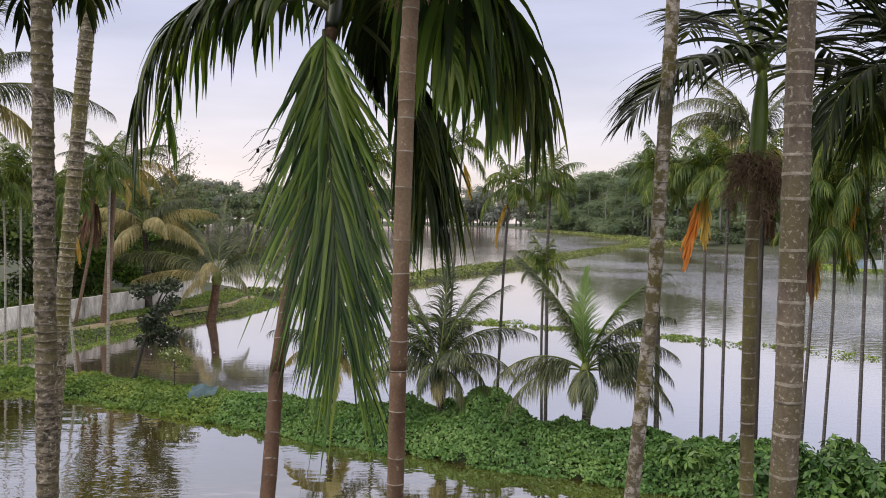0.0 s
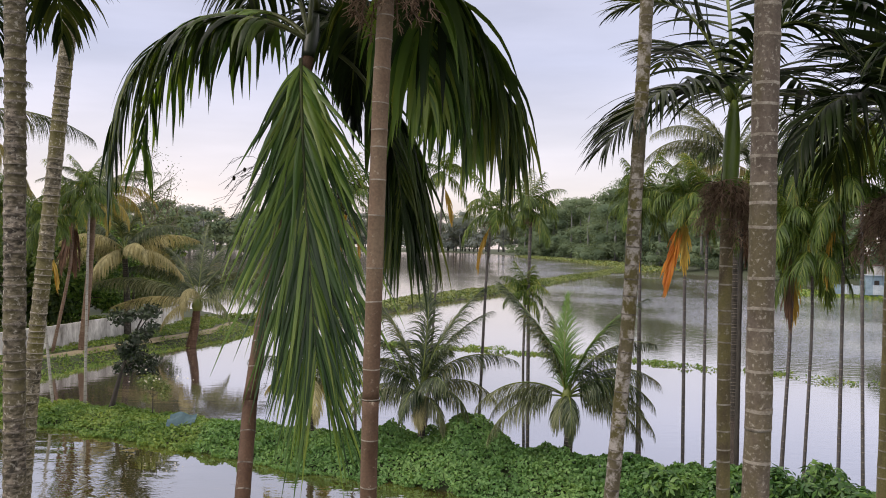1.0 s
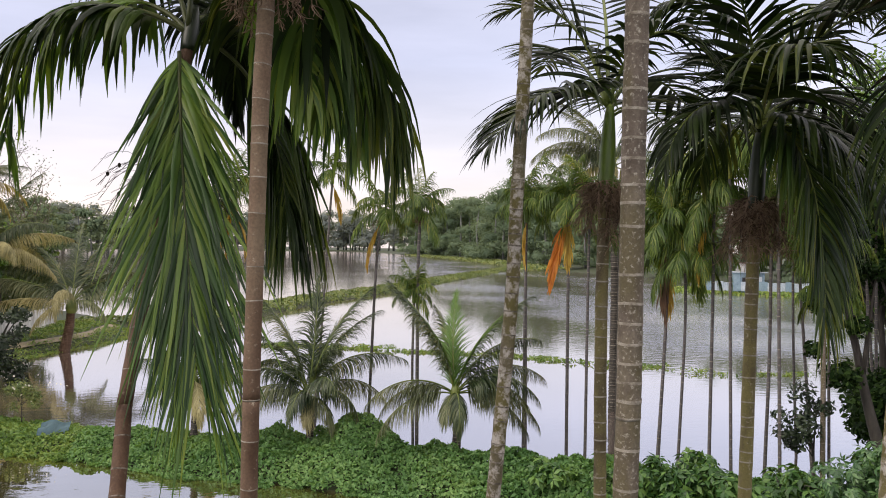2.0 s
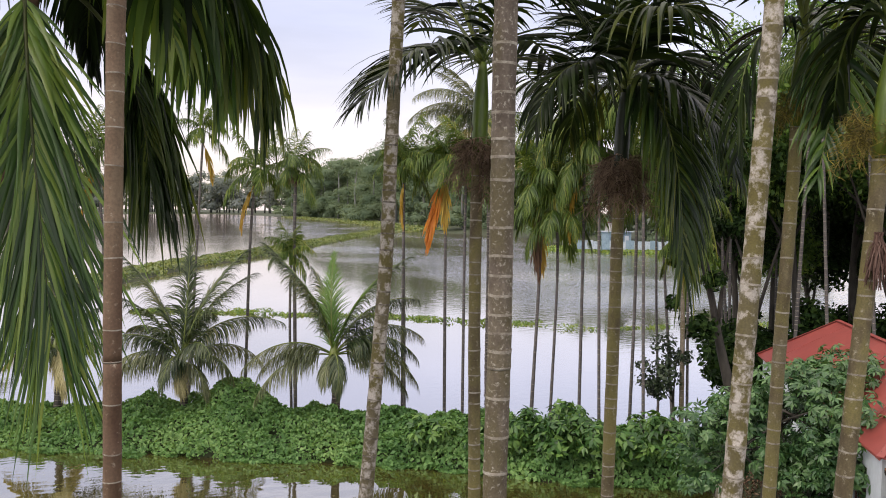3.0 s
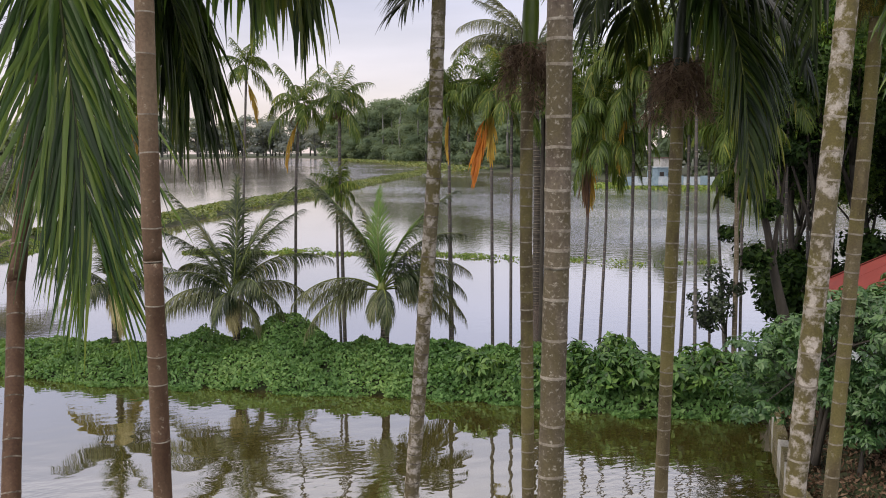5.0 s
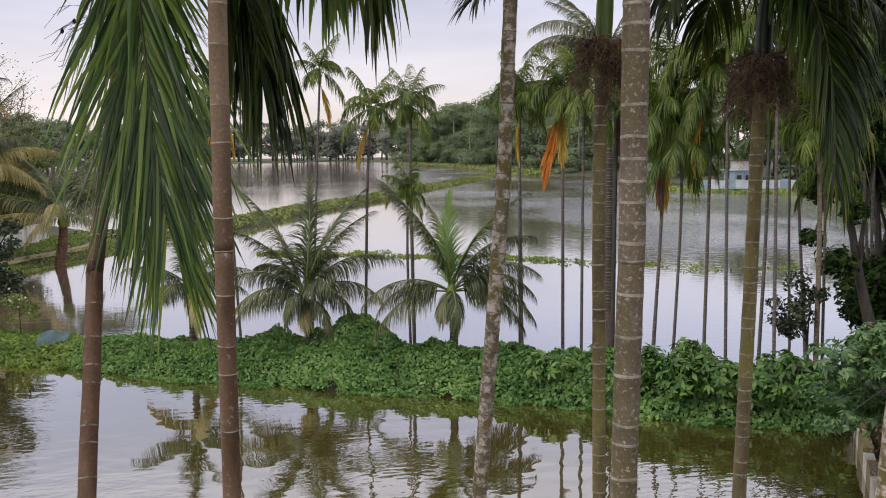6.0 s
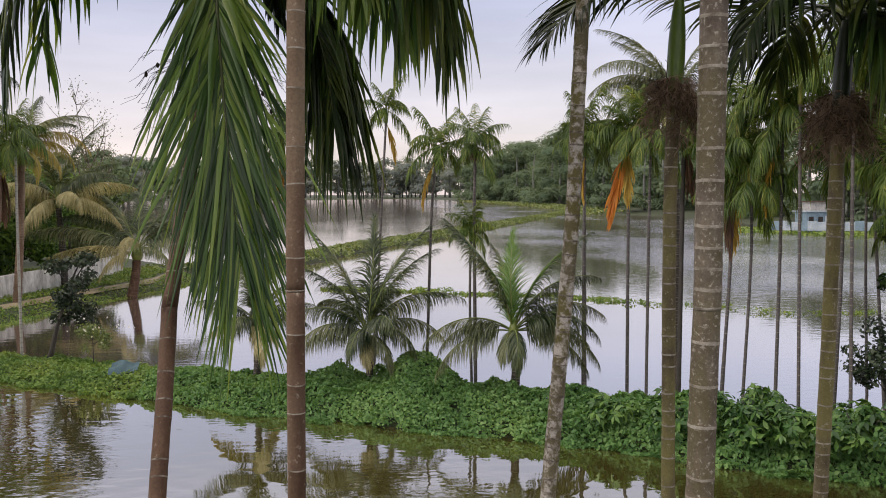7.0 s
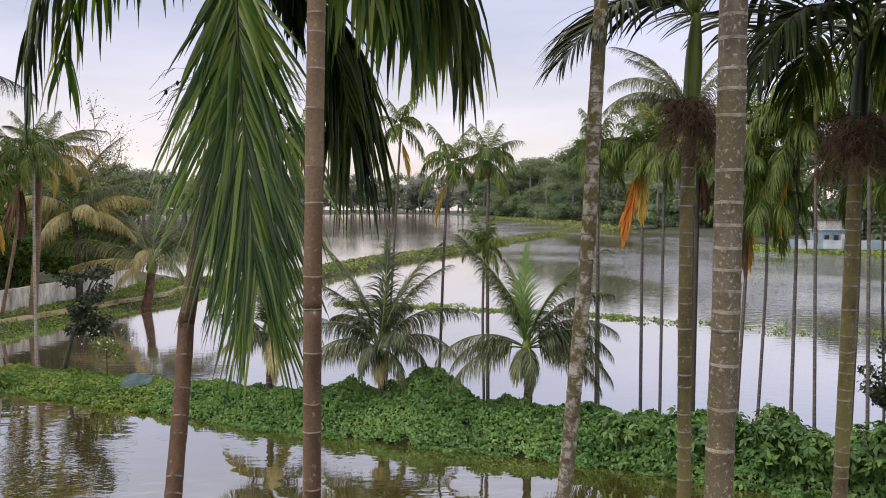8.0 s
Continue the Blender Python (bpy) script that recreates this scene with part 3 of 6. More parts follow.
RIGHT_LAND = [(10.3, 14.4), (9.3, 12.8), (7.8, 10.4), (6.9, 8.0), (6.0, 4.0), (40.0, -20.0), (200.0, -20.0), (200.0, 18.0), (60.0, 22.0), (34.0, 24.0), (22.0, 23.5), (15.5, 20.5), (11.5, 17.3)]
NEAR_LAND = [(-200.0, 4.5), (-8.0, 8.2), (0.0, 8.0), (6.0, 8.0), (9.6, 7.6), (60.0, 4.0), (200.0, -30.0), (200.0, -200.0), (-200.0, -200.0)]
FAR_LAND = [(-1500.0, 520.0), (-300.0, 560.0), (-75.0, 610.0), (15.0, 720.0), (48.0, 680.0), (60.0, 457.0), (66.0, 335.0), (63.0, 243.0), (56.0, 205.0), (66.0, 150.0), (58.0, 118.0), (52.6, 104.0),
            (61.6, 94.0), (84.0, 85.0), (130.0, 66.0), (400.0, 30.0), (1800.0, 0.0), (1800.0, 2800.0), (-1500.0, 2800.0)]
DIKE = [(-14.1, 54.9), (-8.1, 57.9), (-4.9, 64.7), (-1.7, 75.4), (2.0, 84.5), (6.5, 95.0), (11.0, 105.0), (18.2, 125.0), (33.0, 162.0), (50.0, 207.0), (58.0, 214.0)]


def bank_width(x):
    return np.interp(x, [-12.0, -5.0, 1.0, 4.0, 8.0, 11.0], [1.35, 1.4, 1.6, 1.25, 1.15, 1.4])


def edge_height(x, y, loop, top, slope):
    d, _ = poly_dist(x, y, list(loop) + [loop[0]])
    return np.where(inside(x, y, loop), np.minimum(top, d * slope), -d * 0.6)


def land_height(x, y):
    """Height of the ground over the water, by plan."""
    d, _ = poly_dist(x, y, BANK)
    h = np.interp(x, [-9.0, -4.0], [0.24, 0.42]) - (d / (0.72 * bank_width(x))) ** 2 * 0.42
    d, _ = poly_dist(x, y, DIKE)
    h = np.maximum(h, 0.40 - (d / np.interp(y, [62.0, 90.0], [1.3, 2.0])) ** 2 * 0.5)
    h = np.maximum(h, edge_height(x, y, LEFT_LAND, 0.45, 0.4))
    h = np.maximum(h, edge_height(x, y, RIGHT_LAND, 0.85, 0.9))
    h = np.maximum(h, edge_height(x, y, NEAR_LAND, 0.75, 0.6))
    h = np.maximum(h, edge_height(x, y, FAR_LAND, 0.9, 0.08))
    return np.maximum(h, -0.9)


MOUNDS = [(1.25, 20.9, 0.75, 0.85), (-0.6, 21.5, 0.25, 0.6), (4.6, 18.8, 0.25, 0.7), (6.5, 17.4, 0.3, 0.8), (8.2, 16.6, 0.25, 0.7), (9.6, 15.6, 0.35, 0.9), (-5.0, 23.2, 0.15, 0.8), (2.9, 19.6, 0.2, 0.6)]


CLUMP_R = np.random.RandomState(41)
CLUMPS = [(cx, np.interp(cx, [p[0] for p in BANK], [p[1] for p in BANK]) + CLUMP_R.uniform(-1.4, 1.2), CLUMP_R.uniform(0.05, 0.26), CLUMP_R.uniform(0.22, 0.5)) for cx in np.arange(-15.0, 11.5, 0.13)]


def bank_height(x, y):
    """Height of the creeper over the bank: a rounded ridge heaped with clumps and mounds."""
    d, along = poly_dist(x, y, BANK)
    body = np.clip(1 - (d / bank_width(x)) ** 2, 0, 1) ** 0.8
    h = body * np.interp(x, [-9.0, -4.0, -1.0], [0.16, 0.26, 0.50]) + 0.16 * lumps(x, y, 0.6, 4.0) + 0.05 * lumps(x, y, 0.2, 7.0)
    top = np.zeros_like(h)
    for cx, cy, ch, cr in CLUMPS:
        near = np.abs(x - cx) < 2 * cr
        top[near] = np.maximum(top[near], ch * np.exp(-((x[near] - cx) ** 2 + (y[near] - cy) ** 2) / cr ** 2))
    h = h + top * np.clip(body * 3, 0.2, 1) * np.interp(x, [-6.0, -1.0], [0.55, 1.0])
    for mx, my, mh, mr in MOUNDS:
        h = h + mh * np.exp(-((x - mx) ** 2 + (y - my) ** 2) / mr ** 2)
    return np.maximum(h + 0.05, land_height(x, y) + 0.05 + 0.12 * np.clip(top, 0, 1))


def build_ground():
    u = np.arange(-6.0, 6.01, 0.034)
    gx, gy = 8 * np.sinh(u) + 2, 20 + 8 * np.sinh(u)
    X, Y = np.meshgrid(gx, gy)
    Z = land_height(X, Y)
    near = np.hypot(X, Y - 18) < 60
    Z[near] += 0.05 * lumps(X[near], Y[near], 1.1)
    close = (poly_dist(X, Y, BANK)[0] < 2.2) & (X < 12)
    Z[close] = np.maximum(Z[close], bank_height(X[close], Y[close]) - 0.22)
    n = len(u)
    verts = np.stack([X, Y, Z], -1).reshape(-1, 3)
    i = np.arange(n * (n - 1)).reshape(n - 1, n)[:, :-1].ravel()
    faces = np.stack([i, i + 1, i + n + 1, i + n], -1)
    ob = new("ground", mesh_of("ground", verts.tolist(), faces.tolist(), M_SOIL))
    tagged(ob, "dark earth of pond banks and far fields", "ground", kind="structure")


build_ground()


def sheet(name, loop, z, mat, label):
    me = mesh_of(name, [(x, y, z) for x, y in loop], [tuple(range(len(loop)))], mat, smooth=False)
    return tagged(new(name, me), label, "water", kind="structure")


mid = [(x, y) for x, y in BANK]
sheet("water_1", [(-60.0, 24.0)] + mid + [(30.0, 12.0), (60.0, -40.0), (-60.0, -40.0)], 0.0, M_WATER_FRONT, "still murky green pond water with faint ripples")
sheet("water_2", [(-60.0, 24.0)] + mid + [(30.0, 12.0), (900.0, 0.0), (1600.0, 1300.0), (0.0, 1500.0), (-1600.0, 1300.0), (-900.0, 60.0)][::1], 0.0, M_WATER_BACK,
      "wide grey flooded fish pond reflecting the sky")


# trodden path and boundary wall along the far side of the inner pond
def ribbon(name, line, half, z, mat, label, category):
    p = smooth_line([(x, y, 0) for x, y in line], 60)
    verts, faces = [], []
    for i, q in enumerate(p):
        d = unit(p[min(i + 1, 59)] - p[max(i - 1, 0)])
        s = np.array((-d[1], d[0], 0))
        w = half * (1 + 0.25 * noise.noise(Vector((i * 0.3, 0, 0))))
        for k, e in enumerate((-1, -0.4, 0.4, 1)):
            v = q + s * w * e
            verts.append((v[0], v[1], z + (-0.12 if abs(e) > 0.9 else 0.0)))
    for i in range(59):
        for k in range(3):
            a = i * 4 + k
            faces.append((a, a + 4, a + 5, a + 1))
    return tagged(new(name, mesh_of(name, verts, faces, mat)), label, category, kind="structure")


PATH_LINE = [(-19.0, 28.5), (-17.2, 31.2), (-16.5, 34.5), (-15.3, 38.2), (-13.9, 42.5), (-12.2, 47.2), (-12.0, 52.0)]
ribbon("pavement_1", PATH_LINE, 0.5, 0.47, M_PATH, "bare trodden earth path along the pond", "path")


def build_wall():
    line = smooth_line([(-21.5, 27.0, 0), (-18.6, 31.0, 0), (-17.8, 35.3, 0), (-16.7, 39.7, 0), (-15.6, 45.6, 0), (-15.2, 52.0, 0)], 40)
    verts, faces = [], []
    for i, q in enumerate(line):
        d = unit(line[min(i + 1, 39)] - line[max(i - 1, 0)])
        s = np.array((-d[1], d[0], 0)) * 0.09
        top = 1.50 + 0.05 * noise.noise(Vector((i * 0.5, 3, 0)))
        for off, z in ((-s, 0.2), (-s, top), (s, top), (s, 0.2)):
            verts.append((q[0] + off[0], q[1] + off[1], z))
    for i in range(39):
        for k in range(3):
            a = i * 4 + k
            faces.append((a, a + 1, a + 5, a + 4))
    tagged(new("wall_left", mesh_of("wall", verts, faces, M_WALL, smooth=False)), "weather-stained white boundary wall beside the path", "wall", kind="structure")


build_wall()


# ---- palms ----
def shaft_mesh(line, r, mat):
    n = len(line)
    v, f = tube(line, [r * (1.0 + 0.38 * math.sin(math.pi * min(1, 0.15 + 0.75 * i / (n - 1)))) * (1 - 0.45 * (i / (n - 1)) ** 3) for i in range(n)], 12)
    return mesh_of("crownshaft", v, f, mat)


def areca(name, label, line, r0, r1, gap, bark_mats, seed, shaft=None, crown=(), flowers=None, leaf_mat=None, ground=0.6, group="", sides=14,
          leaf_len=0.55, leaf_w=0.045, pairs=30, seg=6, droop=0.6, stalk_mat=None, spread=(62, 22), scar=0.012, shade_fronds=5, taller=0.0, swell=1.0, closer=False):
    """An areca palm. line: plan points with heights from the top of the trunk down; it is carried on to the ground.
    taller carries trunk and crown on upwards. crown: leaves, each as four control points and changes to the leaf's form. shaft: length of the green crownshaft above the trunk."""
    rng = random.Random(seed)
    line = [np.array(p, float) for p in line][::-1]
    lifted = unit(line[-1] - line[-2]) * taller
    if taller:
        line.append(line[-1] + lifted)
    d = line[0] - line[1]
    if line[0][2] > ground:
        k = (line[0][2] - ground) / max(-d[2] / np.linalg.norm(d), 0.3)
        line.insert(0, line[0] + unit(d) * k * 0.98)
        line[0][2] = ground
    base = line[0].copy()
    curve = smooth_line([p - base for p in line], 40)
    ob = thing(name, tuple(base), label, "palm tree", group)
    part("trunk", ringed_trunk(curve, r0, r1, gap, bark_mats, rng, sides, scar=scar, swell=swell, closer=closer), ob)
    top = curve[-1]
    up = unit(curve[-1] - curve[-3])
    if shaft:
        sl = np.array([top - up * 0.03 + up * shaft[0] * k / 9 for k in range(10)])
        part("crownshaft", shaft_mesh(sl, r1 * 0.98, shaft[1]), ob, "smooth green crownshaft")
    if flowers:
        n, ln, out, mat, lab, rise = flowers
        part("inflorescence", mesh_of("inflorescence", *flower_data(rng, n, ln, out, 0.0024 if mat == M_FLOWER_BROWN else 0.0015, rise)[:2], mat), ob, lab, Matrix.Translation(top))
    for c in crown:
        ctrl, extra = (c[:4], dict(c[4])) if len(c) > 4 else (c, {})
        mat = extra.pop("mat", leaf_mat)
        kw = dict(pairs=pairs, leaf_len=leaf_len, leaf_w=leaf_w, rng=rng, droop=droop, seg=seg, spread0=spread[0], spread1=spread[1])
        kw.update(extra)
        part("frond", frond_mesh([np.array(p, float) - base + lifted for p in ctrl], [mat, stalk_mat or M_STALK], **kw), ob)
    tip = top + up * (shaft[0] if shaft else 0.05)
    # extra fronds, mostly out of view, added to shade the trunk below
    for i in range(shade_fronds):
        az, rise = i * 2.4 + seed, rng.uniform(62, 84)
        a = arc(rng.uniform(1.0, 1.35), rise, rng.uniform(-15, 15))
        ctrl = [tip + np.array((q[0] * math.cos(az), q[0] * math.sin(az), q[2])) for q in a]
        part("frond", frond_mesh(ctrl, [leaf_mat, stalk_mat or M_STALK], pairs=34, leaf_len=0.5, leaf_w=0.045, rng=rng, droop=0.6, seg=4, flat=True), ob)
    return ob


ROUGH = [BARK_ROUGH, RING_DULL]
GREY, RED, RED_DARK, OLD, GREEN, LICH = [BARK_GREY, RING], [BARK_RED, RING], [BARK_RED_DARK, RING_DULL], [BARK_OLD, RING], [BARK_GREEN, RING], [BARK_LICHEN, RING]
NEAR = "palms on the near bank"
SPENT = "dry brown flower stalks"

# the pair in front: one bowed palm whose leaves hang full length, one slim red-brown trunk
bowed = areca("areca_palm", "leaning areca palm with long drooping green leaves", [(-0.569, 4.700, 6.397), (-0.650, 4.470, 5.595), (-0.699, 4.120, 4.846), (-0.684, 3.870, 4.379)], 0.031, 0.030, 0.11, RED_DARK, 11, scar=0.008,
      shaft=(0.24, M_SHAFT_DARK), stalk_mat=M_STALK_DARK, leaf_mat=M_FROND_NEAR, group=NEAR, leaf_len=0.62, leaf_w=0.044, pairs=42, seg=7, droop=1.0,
      crown=[
          [(-0.600, 4.640, 6.350), (-0.542, 4.280, 6.034), (-0.474, 4.080, 5.468), (-0.418, 4.020, 4.984), dict(leaf_len=0.80, droop=0.42, pairs=165, leaf_w=0.025, lift=0.12, spread0=24, spread1=18, loose=11, bare=0.02, stalk=0.011, curl=0.35, ragged=0.25, grow=0.7, shrink=-0.2)],
          [(-0.567, 4.700, 6.450), (-0.865, 4.680, 6.679), (-1.489, 4.620, 6.552), (-1.466, 4.560, 5.825), dict(leaf_len=0.52, droop=1.5, pairs=58, leaf_w=0.046, spread0=58, spread1=34, lift=0.0, mat=M_FROND_HALF_SHADE, shrink=-0.35, bare=0.16, loose=20, ragged=0.4, curl=0.7)],
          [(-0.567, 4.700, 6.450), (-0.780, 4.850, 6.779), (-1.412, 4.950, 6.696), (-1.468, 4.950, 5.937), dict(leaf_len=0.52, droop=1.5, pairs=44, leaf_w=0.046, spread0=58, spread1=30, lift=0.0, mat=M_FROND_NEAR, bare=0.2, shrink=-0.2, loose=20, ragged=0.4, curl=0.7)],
          [(-0.567, 4.700, 6.450), (-0.282, 4.800, 6.424), (-0.133, 5.000, 6.062), (-0.109, 5.050, 5.625), dict(leaf_len=0.80, droop=1.1, pairs=70, leaf_w=0.05, spread0=38, spread1=22, lift=0.0, shrink=-0.2, mat=M_FROND_HALF_SHADE, bare=0.36, loose=12, ragged=0.3)],
          [(-0.567, 4.700, 6.450), (-0.499, 4.950, 6.738), (-0.400, 5.050, 6.593), (-0.374, 5.050, 6.115), dict(leaf_len=0.42, droop=1.6, pairs=44, leaf_w=0.04, spread0=50, spread1=20, mat=M_FROND_SHADE)],
          [(-0.566, 4.800, 6.477), (-0.482, 5.200, 6.914), (-0.353, 5.600, 6.850), (-0.341, 5.800, 6.423), dict(mat=M_FROND_SHADE, leaf_len=0.64)],
          [(-0.582, 4.750, 6.491), (-0.697, 5.000, 7.018), (-1.038, 5.500, 7.132), (-1.150, 5.800, 6.789), dict(mat=M_FROND_SHADE, leaf_len=0.56, droop=1.4)],
          [(-0.570, 4.700, 6.478), (-0.545, 4.700, 7.204), (-0.388, 4.700, 7.633), (-0.121, 4.800, 7.693)],
      ])
areca("areca_palm", "slim areca palm with a smooth red-brown ringed trunk", [(-0.125, 3.421, 6.345), (-0.140, 3.421, 5.988), (-0.149, 3.421, 5.523), (-0.157, 3.421, 4.958), (-0.160, 3.421, 4.539)], 0.0295, 0.028, 0.085, RED, 12, scar=0.006, sides=18, closer=True,
      shaft=(0.36, M_SHAFT), leaf_mat=M_FROND_SHADE, group=NEAR, leaf_len=0.62, leaf_w=0.046, pairs=44, seg=7, droop=1.5,
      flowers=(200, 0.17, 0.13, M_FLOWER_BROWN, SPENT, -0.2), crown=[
          [(-0.118, 3.430, 6.660), (0.002, 4.100, 6.477), (0.329, 4.400, 6.375), (0.418, 4.400, 5.924), dict(mat=M_FROND_HALF_SHADE, leaf_len=0.64, droop=2.0, pairs=46, leaf_w=0.05, spread0=42, spread1=14, lift=0.0, shrink=0.0, loose=18, ragged=0.35, curl=0.6, bare=0.25)],
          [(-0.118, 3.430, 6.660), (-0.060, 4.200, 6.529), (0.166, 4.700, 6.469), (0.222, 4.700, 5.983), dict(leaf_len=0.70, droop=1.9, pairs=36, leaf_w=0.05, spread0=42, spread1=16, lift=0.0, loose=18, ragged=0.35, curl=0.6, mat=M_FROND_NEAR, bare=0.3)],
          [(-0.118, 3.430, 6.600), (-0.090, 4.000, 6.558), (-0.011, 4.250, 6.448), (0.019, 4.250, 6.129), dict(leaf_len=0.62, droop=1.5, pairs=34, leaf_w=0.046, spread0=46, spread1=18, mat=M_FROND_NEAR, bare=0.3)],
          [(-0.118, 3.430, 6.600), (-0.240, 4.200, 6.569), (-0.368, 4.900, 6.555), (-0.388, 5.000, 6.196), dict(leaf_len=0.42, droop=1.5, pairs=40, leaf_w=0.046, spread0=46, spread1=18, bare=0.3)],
          [(-0.120, 3.430, 6.620), (-0.240, 3.300, 6.900), (-0.430, 3.200, 6.900), (-0.560, 3.150, 6.700)],
          [(-0.120, 3.430, 6.620), (-0.110, 3.430, 7.050), (0.000, 3.350, 7.200), (0.180, 3.300, 7.120)],
      ])
# two at the edge of the clearing
areca("areca_palm", "areca palm with a closely ringed grey-brown trunk", [(-1.446, 3.600, 6.370), (-1.438, 3.600, 5.998), (-1.430, 3.600, 5.405), (-1.417, 3.600, 4.457)], 0.041, 0.035, 0.05, ROUGH, 13, shade_fronds=2, swell=2.4, sides=20,
      leaf_mat=M_FROND_SHADE, group=NEAR, leaf_len=0.42, leaf_w=0.03, pairs=28, droop=0.9, crown=[
          [(-1.446, 3.600, 6.409), (-1.500, 3.900, 6.639), (-1.501, 4.100, 6.510), (-1.544, 4.200, 6.330), dict(leaf_len=0.34)],
          [(-1.446, 3.600, 6.409), (-1.806, 4.200, 6.748), (-2.039, 4.600, 6.662), (-2.064, 4.700, 6.369), dict(leaf_len=0.4)],
          [(-1.446, 3.600, 6.409), (-1.565, 3.900, 6.809), (-1.865, 4.800, 6.950), (-2.043, 5.000, 6.558), dict(leaf_len=0.45)],
      ])
areca("areca_palm", "leaning areca palm with a mossy closely ringed trunk", [(-2.883, 7.400, 7.458), (-2.959, 7.400, 6.729), (-3.049, 7.400, 5.672), (-3.163, 7.400, 4.415), (-3.251, 7.400, 3.142)], 0.070, 0.058, 0.08, OLD, 14, shade_fronds=2, swell=2.0, sides=18,
      leaf_mat=M_FROND_SHADE, group=NEAR, crown=[[(-2.879, 7.400, 7.549), (-2.906, 7.000, 8.139), (-3.229, 6.800, 7.964), (-3.325, 6.600, 7.362)], [(-2.879, 7.400, 7.549), (-2.635, 7.400, 8.364), (-2.245, 7.600, 8.552), (-1.920, 7.800, 8.269)]])
# lichened thin one, big grey one, the green one behind it
areca("areca_palm", "slender areca palm with a lichen-spotted grey trunk", [(1.108, 4.764, 6.719), (1.092, 4.764, 6.278), (1.068, 4.764, 5.723), (1.049, 4.764, 5.217), (1.008, 4.764, 4.649), (0.963, 4.764, 4.106)], 0.042, 0.031, 0.075, [BARK_LICHEN, RING_DULL], 15, taller=1.6, shade_fronds=4,
      leaf_mat=M_FROND_SHADE, group=NEAR, leaf_len=0.28, leaf_w=0.03, crown=[
          [(1.110, 4.764, 6.747), (0.971, 4.764, 7.045), (0.779, 4.764, 6.960), (0.730, 4.764, 6.713)], [(1.110, 4.764, 6.747), (1.253, 4.694, 7.023), (1.393, 4.624, 6.946), (1.481, 4.554, 6.662)]])
areca("areca_palm", "stout areca palm with a grey lichened ringed trunk", [(1.107, 3.300, 6.301), (1.104, 3.300, 5.985), (1.102, 3.300, 5.453), (1.100, 3.300, 4.913), (1.094, 3.300, 4.603)], 0.044, 0.040, 0.105, GREY, 16, scar=0.014, sides=18, taller=1.8, shade_fronds=4,
      leaf_mat=M_FROND_SHADE, group=NEAR, crown=[[(1.110, 3.300, 6.336), (0.927, 3.100, 6.664), (0.683, 3.000, 6.716), (0.532, 3.000, 6.576)], [(1.110, 3.300, 6.336), (1.170, 3.200, 6.719), (1.370, 3.200, 6.773), (1.548, 3.200, 6.560)]])
areca("areca_palm", "areca palm with a green crownshaft and spiky shade-dark leaves", [(1.688, 5.150, 5.802), (1.677, 5.150, 5.450), (1.675, 5.150, 4.832), (1.686, 5.150, 3.989)], 0.039, 0.036, 0.11, GREEN, 17, shade_fronds=0,
      shaft=(0.52, M_SHAFT), leaf_mat=M_FROND_SHADE, group=NEAR, leaf_len=0.52, leaf_w=0.036, pairs=34, droop=0.5, spread=(74, 34),
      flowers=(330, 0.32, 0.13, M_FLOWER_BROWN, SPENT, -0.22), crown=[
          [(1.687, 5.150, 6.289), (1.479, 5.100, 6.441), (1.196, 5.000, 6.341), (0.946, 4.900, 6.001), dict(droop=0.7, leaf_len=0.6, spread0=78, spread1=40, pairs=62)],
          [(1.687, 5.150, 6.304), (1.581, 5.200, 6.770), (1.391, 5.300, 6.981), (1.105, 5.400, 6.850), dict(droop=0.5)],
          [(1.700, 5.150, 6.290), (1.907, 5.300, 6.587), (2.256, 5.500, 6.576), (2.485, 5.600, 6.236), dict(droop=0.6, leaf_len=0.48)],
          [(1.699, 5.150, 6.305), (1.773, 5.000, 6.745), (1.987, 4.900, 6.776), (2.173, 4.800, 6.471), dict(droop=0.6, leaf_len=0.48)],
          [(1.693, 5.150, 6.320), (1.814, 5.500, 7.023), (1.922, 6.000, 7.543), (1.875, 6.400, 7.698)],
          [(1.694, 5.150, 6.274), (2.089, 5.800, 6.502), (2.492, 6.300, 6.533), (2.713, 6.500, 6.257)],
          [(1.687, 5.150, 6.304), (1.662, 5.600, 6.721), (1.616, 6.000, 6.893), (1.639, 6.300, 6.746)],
      ])
